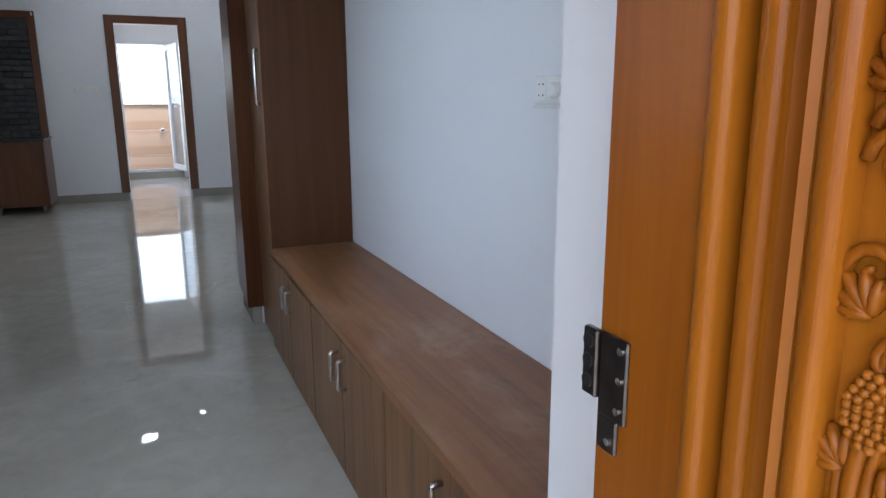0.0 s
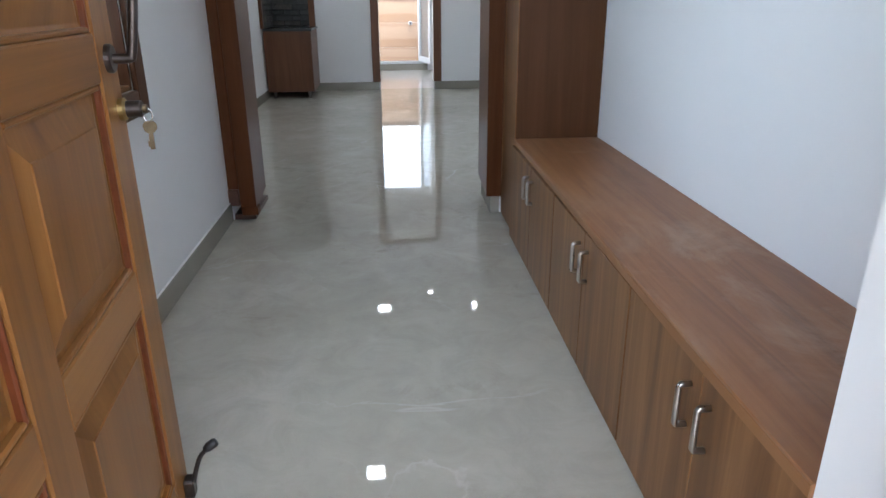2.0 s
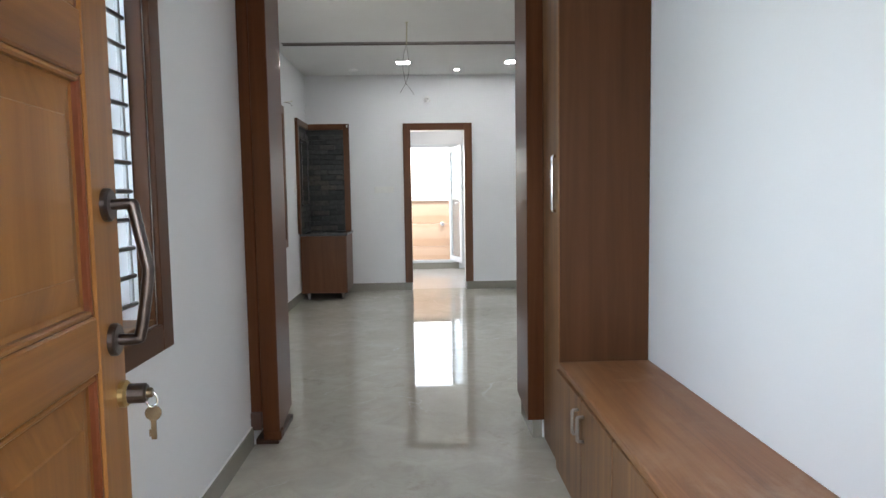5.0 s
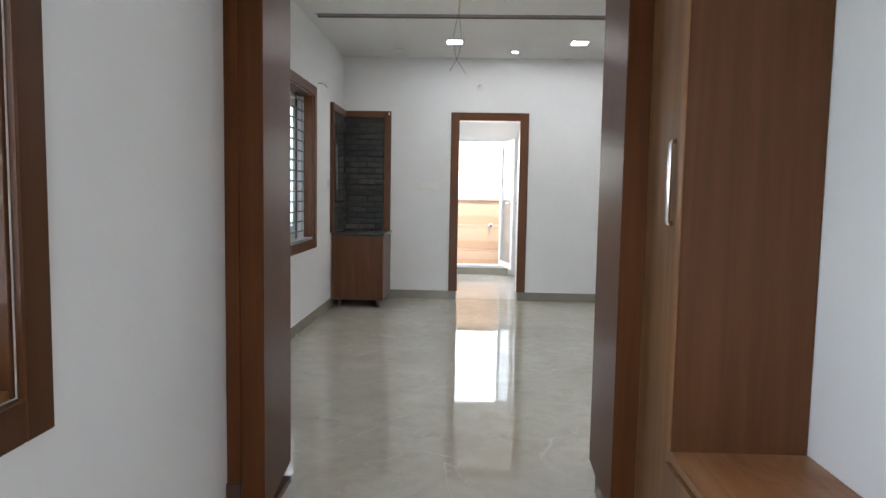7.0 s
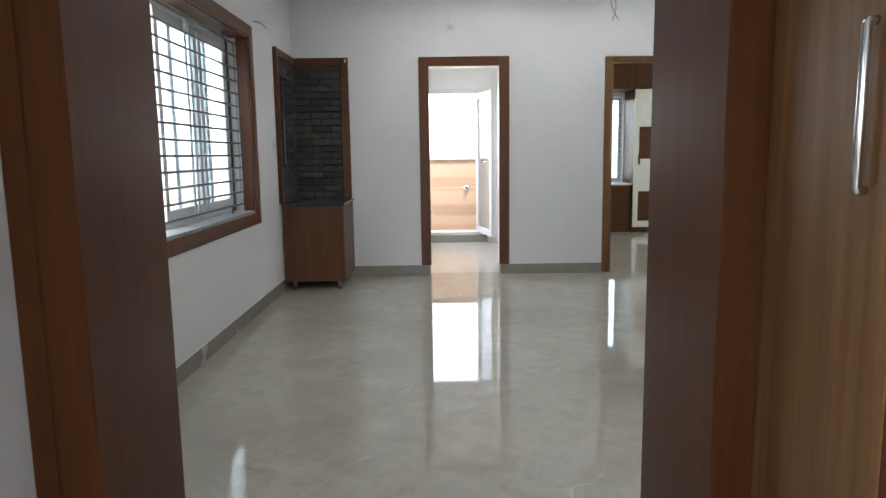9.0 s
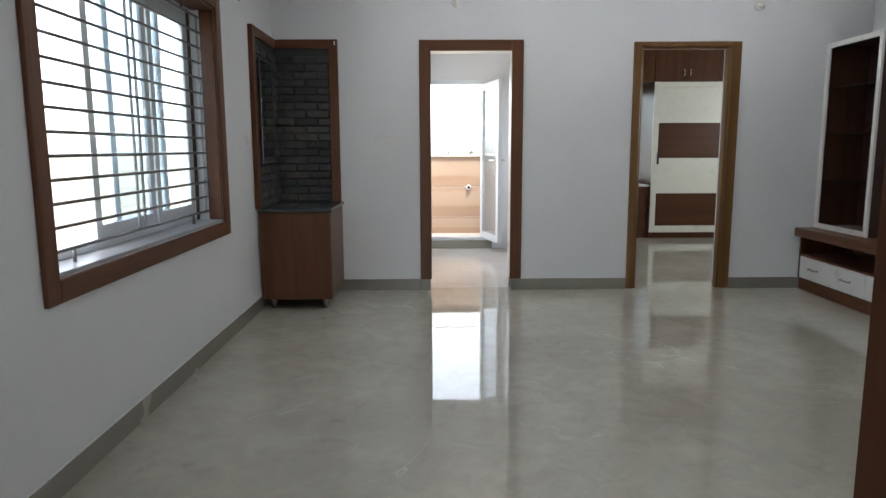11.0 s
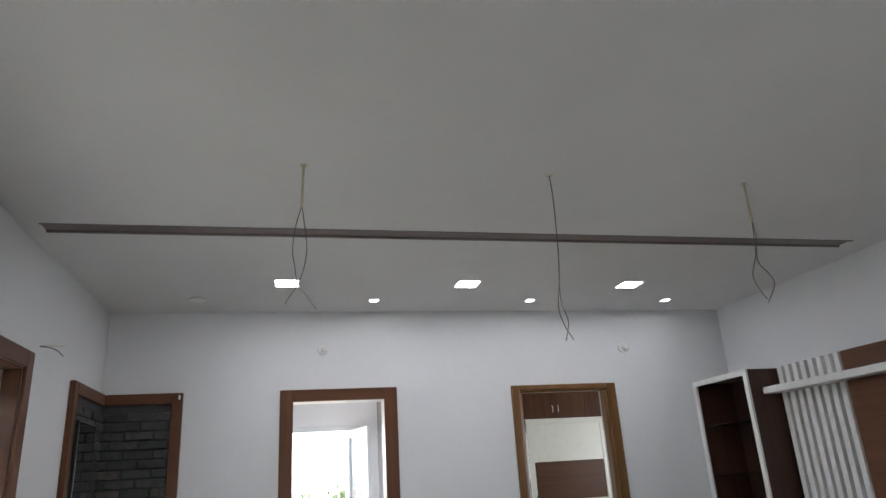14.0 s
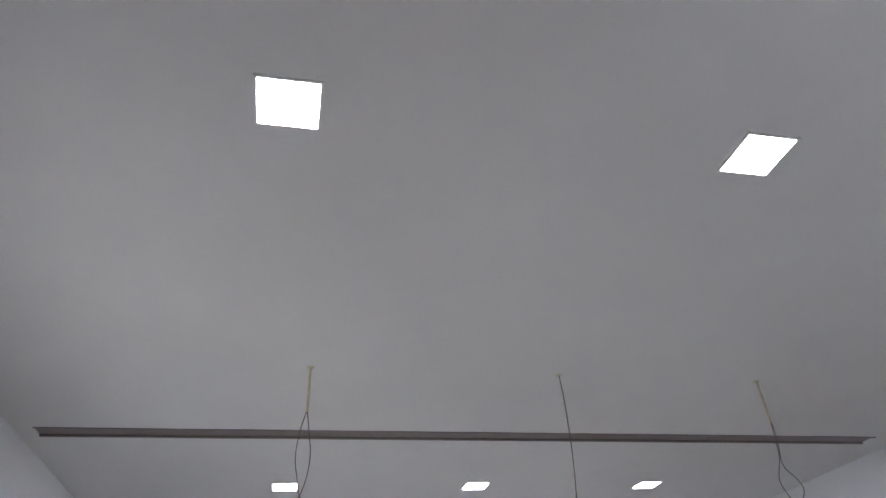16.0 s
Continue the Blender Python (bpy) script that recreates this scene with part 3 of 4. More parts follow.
balcony_door()
structure("balcony_floor", solid([(-2.6, 0.72, 12.66, 13.95, -0.15, 0.03)]), plain("balcony_tile", (0.50, 0.44, 0.38), 0.4, 0, 0.1, 6), "pale pinkish balcony floor tiles", "floor")
structure("wall_balcony", solid([(-2.6, 0.72, 13.80, 13.92, 0.03, 1.14)]), CONCRETE, "parapet wall faced in sandstone-look tiles", "wall")
parapet = bpy.data.objects["wall_balcony"]
tile = cube(0, 1.197, -0.012, 0, 0, 0.426, 0.002)
tile_mesh = bpy.data.meshes.new("tile")
tile.to_mesh(tile_mesh)
tile.free()
tile_mesh.materials.append(SANDTILE)
for z, k in ((0.032, 0.58), (0.282, 1.0), (0.711, 1.0)):
    for c in range(2):
        ob = new("tile", tile_mesh)
        ob.parent = parapet
        ob.matrix_basis = pose(-1.68 + 1.2 * c, 13.80, z) @ Matrix.Diagonal((1, 1, k, 1))
structure("door_sill", cube(-0.44, 0.40, 12.505, 12.52, 0.0, 0.10, 0.003), SKIRT, "grey-beige tiled step under the balcony door", "trim")
structure("parapet_coping", cube(-2.6, 0.72, 13.755, 13.95, 1.14, 1.165, 0.004), plain("coping", (0.62, 0.56, 0.48), 0.5), "pale stone coping on the parapet", "trim")
structure("wall_balcony_side", solid([(-2.72, -2.6, 12.66, 13.95, -0.15, 1.165)]), CONCRETE, "painted side walls of the balcony", "wall")

# ---- foyer: shoe bench and tall cabinet ----
def pull(x, y, z0, z1, parent, r=0.0062, reach=0.022, metal=None):
    """A D-shaped pull on a face that looks to -x."""
    pts = [(x, y, z0), (x - reach * 0.9, y, z0 + 0.001), (x - reach, y, z0 + 0.005), (x - reach, y, z1 - 0.005), (x - reach * 0.9, y, z1 - 0.001), (x, y, z1)]
    return part("handle", tube(pts, r, 8), metal or NICKEL, parent, "brushed nickel pull handle", smooth=True)


FACE = 0.349          # front of the shoe cabinet doors


def bench_unit(y0, mid, y1):
    t = thing("shoe_cabinet", (0.55, (y0 + y1) / 2, 0), "low brown wood-grain shoe cabinet with two doors", "cabinet", "shoe cabinets under the bench top")
    part("body", cube(FACE + 0.019, FR - 0.002, y0 + 0.002, y1 - 0.002, 0.0, 0.465, 0.002), DARKWOOD, t)
    for a, b, hy in ((y0 + 0.003, mid - 0.001, mid - 0.042), (mid + 0.001, y1 - 0.003, mid + 0.042)):
        d = part("door", cube(FACE, FACE + 0.018, a, b, 0.012, 0.463, 0.002), DOORWOOD, t)
        pull(FACE, hy, 0.322, 0.415, d, 0.0068, 0.024)
    return t


for ya, ym, yb in ((1.703, 2.040, 2.4425), (2.4425, 2.845, 3.2475), (3.2475, 3.655, 4.122)):
    bench_unit(ya, ym, yb)

def bench_top():
    """Slab whose front edge draws back gently towards the tall cabinet."""
    t = thing("bench_top", (0.55, 2.97, 0.466), "long reddish-brown wood-grain bench top, dusty and scuffed", "bench")
    ys = [YE + 0.001 + (4.122 - YE) * k / 24 for k in range(25)]

    def front(y):
        q = min(1.0, max(0.0, (y - 1.9) / 2.1))
        return 0.343 + 0.018 * q * q * (3 - 2 * q)
    for name, grow, back, za, zb, m, label in (("slab", 0.003, FR - 0.001, 0.466, 0.492, TOPWOOD, ""), ("edge_band", 0.0, 0.003, 0.467, 0.490, EDGE, "orange-brown worn edge band")):
        bm = bmesh.new()
        rows = []
        for y in ys:
            a = front(y) + grow
            b = back if back > 0.1 else a + back
            rows.append([bm.verts.new(v) for v in ((a, y, za), (b, y, za), (b, y, zb), (a + (0.002 if back > 0.1 else 0.001), y, zb), (a, y, zb - 0.002))])
        for p, q in zip(rows, rows[1:]):
            for i in range(5):
                bm.faces.new((p[i], p[(i + 1) % 5], q[(i + 1) % 5], q[i]))
        bm.faces.new(rows[0])
        bm.faces.new(rows[-1][::-1])
        part(name, bm, m, t, label)


bench_top()


def tall_cabinet():
    t = thing("tall_cabinet", (0.57, 4.3, 0.0), "tall dark brown wood-grain cabinet at the end of the bench", "cabinet")
    part("side_panel", cube(0.368, FR - 0.002, 4.125, 4.145, 0.0, 2.60, 0.002), WOOD, t)
    part("body", cube(0.386, FR - 0.002, 4.146, Y0 - 0.013, 0.0, 2.60, 0.002), DARKWOOD, t)
    part("edge_band", cube(0.364, 0.368, 4.125, 4.145, 0.012, 2.60, 0.001), EDGE, t, "lighter edge band")
    d = part("door", cube(0.366, 0.385, 4.147, Y0 - 0.014, 0.012, 2.598, 0.002), DOORWOOD, t)
    pull(0.366, 4.203, 1.160, 1.402, d, 0.0075, 0.015, CHROME)


tall_cabinet()


# ---- switch plates ----
def foyer_switch():
    t = thing("switch_plate", (FR, 2.32, 1.153), "white modular switch plate with socket and fan regulator", "switch")
    part("plate", cube(FR - 0.010, FR, 2.195, 2.428, 1.160, 1.228, 0.003), PLASTIC, t)
    part("ledge", cube(FR - 0.016, FR, 2.19, 2.433, 1.153, 1.1595, 0.002), PLASTIC, t)
    s = part("socket", cube(FR - 0.013, FR - 0.0095, 2.372, 2.417, 1.168, 1.220, 0.002), WHITE_LAM, t)
    for y, z in ((2.385, 1.208), (2.403, 1.208), (2.385, 1.182), (2.403, 1.182)):
        part("pin_hole", disc((FR - 0.0135, y, z), (1, 0, 0), 0.0025, 0.002, 10), BLACK, s, "dark round pin hole")
    part("knob", disc((FR - 0.010, 2.330, 1.194), (-1, 0, 0), 0.018, 0.016, 20, 0.004), WHITE_LAM, t, smooth=False)
    for y in (2.212, 2.250):
        part("rocker", cube(FR - 0.014, FR - 0.0095, y, y + 0.032, 1.168, 1.220, 0.003), WHITE_LAM, t)


def far_switch(x0, x1, z0, z1, y=YF):
    t = thing("switch_plate", ((x0 + x1) / 2, y, z0), "white switch board with a row of rockers on the wall", "switch")
    part("plate", cube(x0, x1, y - 0.012, y, z0, z1, 0.003), PLASTIC, t)
    n = 6
    for k in range(n):
        a = x0 + 0.012 + (x1 - x0 - 0.024) * k / n
        part("rocker", cube(a + 0.002, a + (x1 - x0 - 0.024) / n - 0.002, y - 0.016, y - 0.0115, z0 + 0.014, z1 - 0.014, 0.002), WHITE_LAM, t)


foyer_switch()
far_switch(-0.832, -0.582, 1.280, 1.362)


# ---- entrance door ----
def entrance_leaf():
    m = (-0.624, 1.406, 0.0)
    ang = math.degrees(math.atan2(0.836, -0.082))
    t = thing("entrance_door", m, "varnished teak panelled entrance door standing open", "door", turn=ang)
    W, HT, TH = 0.888, 2.08, 0.04
    zs = [0.16, 0.570, 0.650, 0.990, 1.072, 1.41, 1.50, 1.94]
    cols = [(0.075, 0.300), (0.395, 0.785)]
    # the face that looks to the passage is local -y
    bz = 0.012

    def lp(name, bm, material, parent, label=""):
        return part(name, bm, material, parent, label, local=True)
    lp("stile", box(bmesh.new(), 0, 0.075, 0, TH, bz, HT, 0.003), LEAFWOOD, t)
    lp("stile", box(bmesh.new(), 0.300, 0.395, 0, TH, bz, HT, 0.003), LEAFWOOD, t)
    lp("stile", box(bmesh.new(), 0.785, W, 0, TH, bz, HT, 0.003), LEAFWOOD, t)
    edges = [bz] + zs + [HT]
    for a, b in cols:
        for k in range(0, len(edges), 2):
            lp("rail", box(bmesh.new(), a, b, 0.001, TH - 0.001, edges[k], edges[k + 1], 0.003), LEAFWOOD_X, t)
        for k in range(0, 8, 2):
            z0, z1 = zs[k], zs[k + 1]
            bm = bmesh.new()
            # raised and fielded panel on both faces
            rings = []
            for ins, dep in ((0.0, 0.020), (0.008, 0.014), (0.016, 0.016), (0.018, 0.016), (0.060, 0.005), (0.062, 0.003)):
                rings.append((ins, dep))
            for face, sg in ((0.0, 1), (TH, -1)):
                prev = None
                for ins, dep in rings:
                    q = [bm.verts.new((x, face + sg * dep, z)) for x, z in ((a + ins, z0 + ins), (b - ins, z0 + ins), (b - ins, z1 - ins), (a + ins, z1 - ins))]
                    if prev:
                        for i in range(4):
                            bm.faces.new((prev[i], prev[(i + 1) % 4], q[(i + 1) % 4], q[i]))
                    prev = q
                bm.faces.new(prev)
            lp("panel", bm, LEAFWOOD, t)
            for x0, x1 in ((a, a + 0.010), (b - 0.010, b)):
                lp("moulding", box(bmesh.new(), x0, x1, 0.004, TH - 0.004, z0, z1, 0.003), MOULD, t, "dark red moulding bead")
            for za, zb in ((z0, z0 + 0.010), (z1 - 0.010, z1)):
                lp("moulding", box(bmesh.new(), a + 0.010, b - 0.010, 0.003, TH - 0.003, za, zb, 0.003), LEAFWOOD_X, t)
    hx = 0.838
    z0, z1 = 1.027, 1.230
    hd = tube(smooth_pts([(hx, 0.0, z1), (hx, -0.036, z1 + 0.001), (hx, -0.040, z1 - 0.006), (hx, -0.046, z1 - 0.040), (hx, -0.055, z1 - 0.088), (hx, -0.056, z1 - 0.105), (hx, -0.049, z0 + 0.050), (hx, -0.041, z0 + 0.008), (hx, -0.034, z0), (hx, 0.0, z0)], 6), 0.0088, 10)
    h = part("handle", hd, DARKMETAL, t, "bowed dark metal pull handle", local=True, smooth=True)
    for z in (z0, z1):
        part("rose", disc((hx, 0.0, z), (0, -1, 0), 0.025, 0.010, 24, 0.003), DARKMETAL, h, local=True)
    kx, kz = 0.862, 0.936
    lock = part("lock", disc((kx, 0.0, kz), (0, -1, 0), 0.021, 0.012, 20, 0.004), BRASS, t, "round brass lock plate", local=True)
    part("cylinder", disc((kx, -0.012, kz), (0, -1, 0), 0.0155, 0.027, 20, 0.003), DARKMETAL, lock, "dark metal lock cylinder", local=True)
    part("key_blade", disc((kx, -0.039, kz), (0, -1, 0), 0.008, 0.008, 12, 0.002), KEYMETAL, lock, local=True)
    ring = [(kx, -0.045 + 0.008 * math.cos(k * math.pi / 8), kz - 0.012 + 0.012 * math.sin(k * math.pi / 8)) for k in range(17)]
    part("key_ring", tube(ring, 0.0014, 6), CHROME, lock, local=True, smooth=True)
    bm = disc((kx + 0.002, -0.045, kz - 0.034), (1, 0, 0), 0.0125, 0.003, 16)
    box(bm, kx + 0.001, kx + 0.004, -0.0490, -0.0410, kz - 0.076, kz - 0.044)
    box(bm, kx + 0.001, kx + 0.004, -0.0410, -0.0380, kz - 0.071, kz - 0.060)
    part("spare_key", bm, KEYMETAL, lock, "small brass key hanging down", local=True)
    holder = part("door_holder", box(bmesh.new(), 0.838, 0.872, -0.022, 0.0, 0.072, 0.118, 0.004), DARKMETAL, t, "dark metal kick-down door holder", local=True)
    part("arm", tube(smooth_pts([(0.857, -0.018, 0.100), (0.858, -0.026, 0.128), (0.862, -0.040, 0.165), (0.866, -0.058, 0.184)], 5), 0.0055, 8), DARKMETAL, holder, local=True, smooth=True)
    part("rubber_foot", tube([(0.865, -0.052, 0.180), (0.867, -0.060, 0.186), (0.870, -0.074, 0.194), (0.871, -0.078, 0.196)], [0.008, 0.011, 0.011, 0.008], 12), BLACK, holder, "black rubber foot", local=True, smooth=True)
    for z in (0.25, 1.03, 1.8):
        part("hinge", tube([(-0.004, -0.004, z - 0.05), (-0.004, -0.004, z + 0.05)], 0.008, 10), DARKMETAL, t, local=True)


entrance_leaf()


def relief_strip(bm, z0, z1, pts, flip=1):
    """Extrude a profile of (x, y) points along z."""
    lo = [bm.verts.new((x, y, z0)) for x, y in pts]
    hi = [bm.verts.new((x, y, z1)) for x, y in pts]
    for i in range(len(pts) - 1):
        bm.faces.new((lo[i], lo[i + 1], hi[i + 1], hi[i]))
    bm.faces.new(lo)
    bm.faces.new(hi[::-1])
    bm.faces.new((lo[-1], lo[0], hi[0], hi[-1]))


def half_round(y0, y1, x, r, n=16):
    """Points of a bead that stands proud of x towards -x, from y1 down to y0."""
    out = []
    for k in range(n + 1):
        a = math.pi * k / n
        out.append((x - r * math.sin(a), (y0 + y1) / 2 + (y1 - y0) / 2 * math.cos(a)))
    return out


def ellipsoid(bm, c, r, tilt=0.0, n=10, m=6):
    """A flattened boss on the plane x = c.x, leaning by tilt in the yz plane."""
    mm = Matrix.Translation(c) @ Matrix.Rotation(tilt, 4, "X") @ Matrix.Diagonal((*r, 1))
    bmesh.ops.create_uvsphere(bm, u_segments=n, v_segments=m, radius=1.0, matrix=mm)


def carving(x, yc, z0, parent, k=0.9):
    """One length of carved foliage: acanthus fans, a scroll and a pine cone, k times its pattern size."""
    bm = bmesh.new()
    for dy, dz, lean in ((0.012, 0.045, 0.5), (-0.016, 0.10, -0.6), (0.018, 0.115, 0.9), (0.014, 0.235, 0.7), (-0.020, 0.24, -0.8), (-0.012, 0.30, -0.3)):
        for i in range(5):
            a = lean + (i - 2) * 0.42
            ln = (0.034 - 0.005 * abs(i - 2)) * k
            ellipsoid(bm, (x - 0.002, yc + dy * k + math.sin(a) * ln * 0.6, z0 + dz * k + math.cos(a) * ln * 0.6), (0.0085 * k, 0.0058 * k, ln * 0.62), -a, 10, 6)
    for off, r in ((0.0, 0.0075), (0.011, 0.0045), (-0.011, 0.0045)):
        stem = []
        for i in range(25):
            a = i / 24 * math.tau
            stem.append((x - 0.002, yc + (0.017 * math.sin(a) + off) * k - 0.004, z0 + (0.012 + 0.33 / 0.95 * i / 24) * k))
        tube(stem, r * k, 8, bm)
    for dy, dz, s in ((0.006, 0.02, 1), (-0.008, 0.205, -1), (0.016, 0.265, 1), (0.010, 0.345, 1)):
        ring = [(x - 0.003, yc + (dy + s * (0.022 - 0.0013 * i) * math.cos(i * 0.55)) * k, z0 + (dz + (0.022 - 0.0013 * i) * math.sin(i * 0.55)) * k) for i in range(15)]
        tube(ring, [(0.0055 - 0.00018 * i) * k for i in range(15)], 8, bm)
    part("carving", bm, TEAK, parent, "carved scrolling leaves", smooth=True)
    bm = bmesh.new()
    ellipsoid(bm, (x, yc + 0.004 * k, z0 + 0.168 * k), (0.0085 * k, 0.021 * k, 0.032 * k), 0.15, 16, 10)
    for i in range(9):
        n = (2, 4, 5, 5, 5, 5, 4, 3, 2)[i]
        for j in range(n):
            ellipsoid(bm, (x - 0.0068 * k, yc + (0.004 + (j - (n - 1) / 2) * 0.0082) * k, z0 + (0.140 + i * 0.0068) * k), (0.0052 * k, 0.0046 * k, 0.0046 * k), 0.78, 8, 5)
    part("pine_cone", bm, TEAK, parent, "carved pine cone", smooth=True)


def entrance_frame():
    t = thing("entrance_frame", (-0.23, 1.3, 0), "orange varnished teak entrance frame with carved outer boards", "door frame", kind="structure")
    for side in (1, -1):
        def X(x):
            return x if side > 0 else -0.334 - x
        bm = bmesh.new()
        prof = [(0.545, 1.512), (0.286, 1.512), (0.286, 1.388)] + half_round(1.362, 1.387, 0.288, 0.011) + [(0.345, 1.359), (0.345, 1.351)] + half_round(1.324, 1.349, 0.296, 0.009) + \
            [(0.300, 1.322)] + [(0.308, 1.315), (0.308, 1.298), (0.286, 1.296), (0.280, 1.293), (0.284, 1.286), (0.290, 1.285)] + half_round(1.261, 1.284, 0.288, 0.010) + [(0.302, 1.259), (0.302, 1.09), (0.545, 1.09)]
        if side < 0:
            prof = [(0.545, 1.512), (0.366, 1.512), (0.366, 1.402), (0.286, 1.402)] + prof[2:]
        relief_strip(bm, 0.0, 2.20, [(X(x), y) for x, y in prof])
        part("post", bm, TEAK, t)
        if side > 0:
            for k in range(6):
                carving(0.300, 1.226, 0.143 + 0.33 * k, t, 0.95)
    part("head", cube(-0.878, 0.545, 1.095, 1.51, 2.14, 2.28, 0.006), TEAK_X, t)
    k = part("strike_plate", boxes([(0.2805, 0.2855, 1.462, 1.506, 0.842, 0.934), (0.276, 0.2855, 1.506, 1.530, 0.858, 0.934), (0.2805, 0.2855, 1.474, 1.506, 0.803, 0.842)], 0.002), DARKMETAL, t, "dark metal lock keeper with screws")
    for y, z in ((1.472, 0.922), (1.472, 0.890), (1.474, 0.856), (1.486, 0.816)):
        part("screw", disc((0.2805, y, z), (-1, 0, 0), 0.0042, 0.002, 10), CHROME, k)
    for z in (0.875, 0.898, 0.920):
        part("bolt_hole", disc((0.276, 1.519, z), (-1, 0, 0), 0.008, 0.002, 12), BLACK, k)


entrance_frame()


# ---- corner wash niche ----
random.seed(4)
NB = 2.172
CT = 0.80


def brick_mesh(w, h, d, k):
    rng = random.Random(k)
    bm = bmesh.new()
    box(bm, -w / 2, w / 2, -d, 0, -h / 2, h / 2, 0.009)
    for v in bm.verts:
        if v.co.y < -d * 0.5:
            v.co += Vector((rng.uniform(-1, 1) * 0.0015, rng.uniform(-1, 1) * 0.004, rng.uniform(-1, 1) * 0.0015))
    me = bpy.data.meshes.new("brick")
    bm.to_mesh(me)
    bm.free()
    me.materials.append(STONE)
    return me


BRICKS = [brick_mesh(0.197, 0.062, 0.020, j) for j in range(6)]


def brick_panel(parent, length, z0, z1, place):
    """Running bond of pillow-faced split stone along a panel; place(u, z) gives a brick's pose."""
    pitch = 0.065
    rows = int((z1 - z0) / pitch)
    rng = random.Random(int(length * 1000))
    for r in range(rows):
        u = -0.10 * (r % 2) - 0.03
        while u < length - 0.012:
            a, b = max(0.0, u), min(length, u + 0.197)
            if b - a > 0.012:
                ob = new("brick", BRICKS[rng.randrange(6)])
                ob.parent = parent
                ob.matrix_basis = ORIGIN[parent].inverted() @ place((a + b) / 2, z0 + pitch * (r + 0.5)) @ Matrix.Diagonal(((b - a) / 0.197, rng.uniform(0.75, 1.4), 1, 1))
            u += 0.2


def wash_niche():
    t = thing("niche_panel", (XL, YF, CT), "corner splash panel of dark slate brick with brown laminate border", "wall panel")
    w = 0.075
    x1, y0 = -1.142, 9.235
    part("backing", cube(XL + 0.001, x1 - 0.004, YF - 0.012, YF - 0.001, CT, NB - 0.004, 0), GROUT, t)
    part("backing", cube(XL + 0.001, XL + 0.012, y0 + 0.004, YF - 0.013, CT, NB - 0.004, 0), GROUT, t)
    part("border", cube(x1 - w, x1, YF - 0.036, YF - 0.001, CT, NB, 0.003), CASE_Z, t)
    part("border", cube(XL + 0.037, x1 - w - 0.001, YF - 0.036, YF - 0.001, NB - w, NB, 0.003), CASE_X, t)
    part("border", cube(XL + 0.001, XL + 0.036, y0, y0 + w, CT, NB, 0.003), CASE_Z, t)
    part("border", cube(XL + 0.001, XL + 0.036, y0 + w + 0.001, YF - 0.037, NB - w, NB, 0.003), CASE_Y, t)
    part("clip", cube(x1 - 0.030, x1 - 0.016, YF - 0.042, YF - 0.036, NB - 0.048, NB - 0.016, 0.002), WHITE_LAM, t, "small white sticker")
    brick_panel(t, -w + x1 - (XL + 0.012), CT + 0.003, NB - w, lambda u, z: Matrix.Translation((XL + 0.012 + u, YF - 0.012, z)))
    brick_panel(t, YF - 0.03 - (y0 + w), CT + 0.003, NB - w, lambda u, z: Matrix.Translation((XL + 0.012, y0 + w + u, z)) @ Matrix.Rotation(radians(90), 4, "Z"))
    mi = thing("wall_mirror", (XL + 0.04, 9.50, 1.14), "slim black-edged mirror on the slate panel", "mirror")
    part("frame", cube(XL + 0.036, XL + 0.054, 9.335, 9.72, 1.14, 1.94, 0.003), BLACK, mi)
    mm, n, l, b = mat("mirror_glass", 0.02, 1.0)
    b.inputs["Base Color"].default_value = (0.85, 0.87, 0.87, 1)
    part("mirror_glass", cube(XL + 0.054, XL + 0.056, 9.345, 9.71, 1.15, 1.93, 0), mm, mi)
    c = thing("wash_cabinet", (-1.43, 9.6, 0), "brown wood-grain basin cabinet on short steel feet", "cabinet")
    part("body", cube(XL + 0.014, -1.135, 9.30, YF - 0.014, 0.078, 0.772, 0.003), CASE_Z, c)
    part("door", cube(XL + 0.016, -1.140, 9.282, 9.299, 0.081, 0.768, 0.002), CASE_Z, c)
    for fx in (XL + 0.09, -1.200):
        for fy in (9.345, 9.90):
            ft = part("foot", tube([(fx, fy, 0.0), (fx, fy, 0.012), (fx, fy, 0.022), (fx, fy, 0.040), (fx, fy, 0.050), (fx, fy, 0.077)], [0.020, 0.024, 0.017, 0.017, 0.024, 0.024], 16), FOOTMETAL, c, "round brushed metal foot", smooth=False)
    g = thing("counter_slab", (-1.43, 9.6, 0.773), "dark grey granite counter slab on the basin cabinet", "countertop")
    part("slab", cube(XL + 0.013, -1.120, 9.262, YF - 0.001, 0.773, 0.799, 0.004), GRANITE, g)


wash_niche()


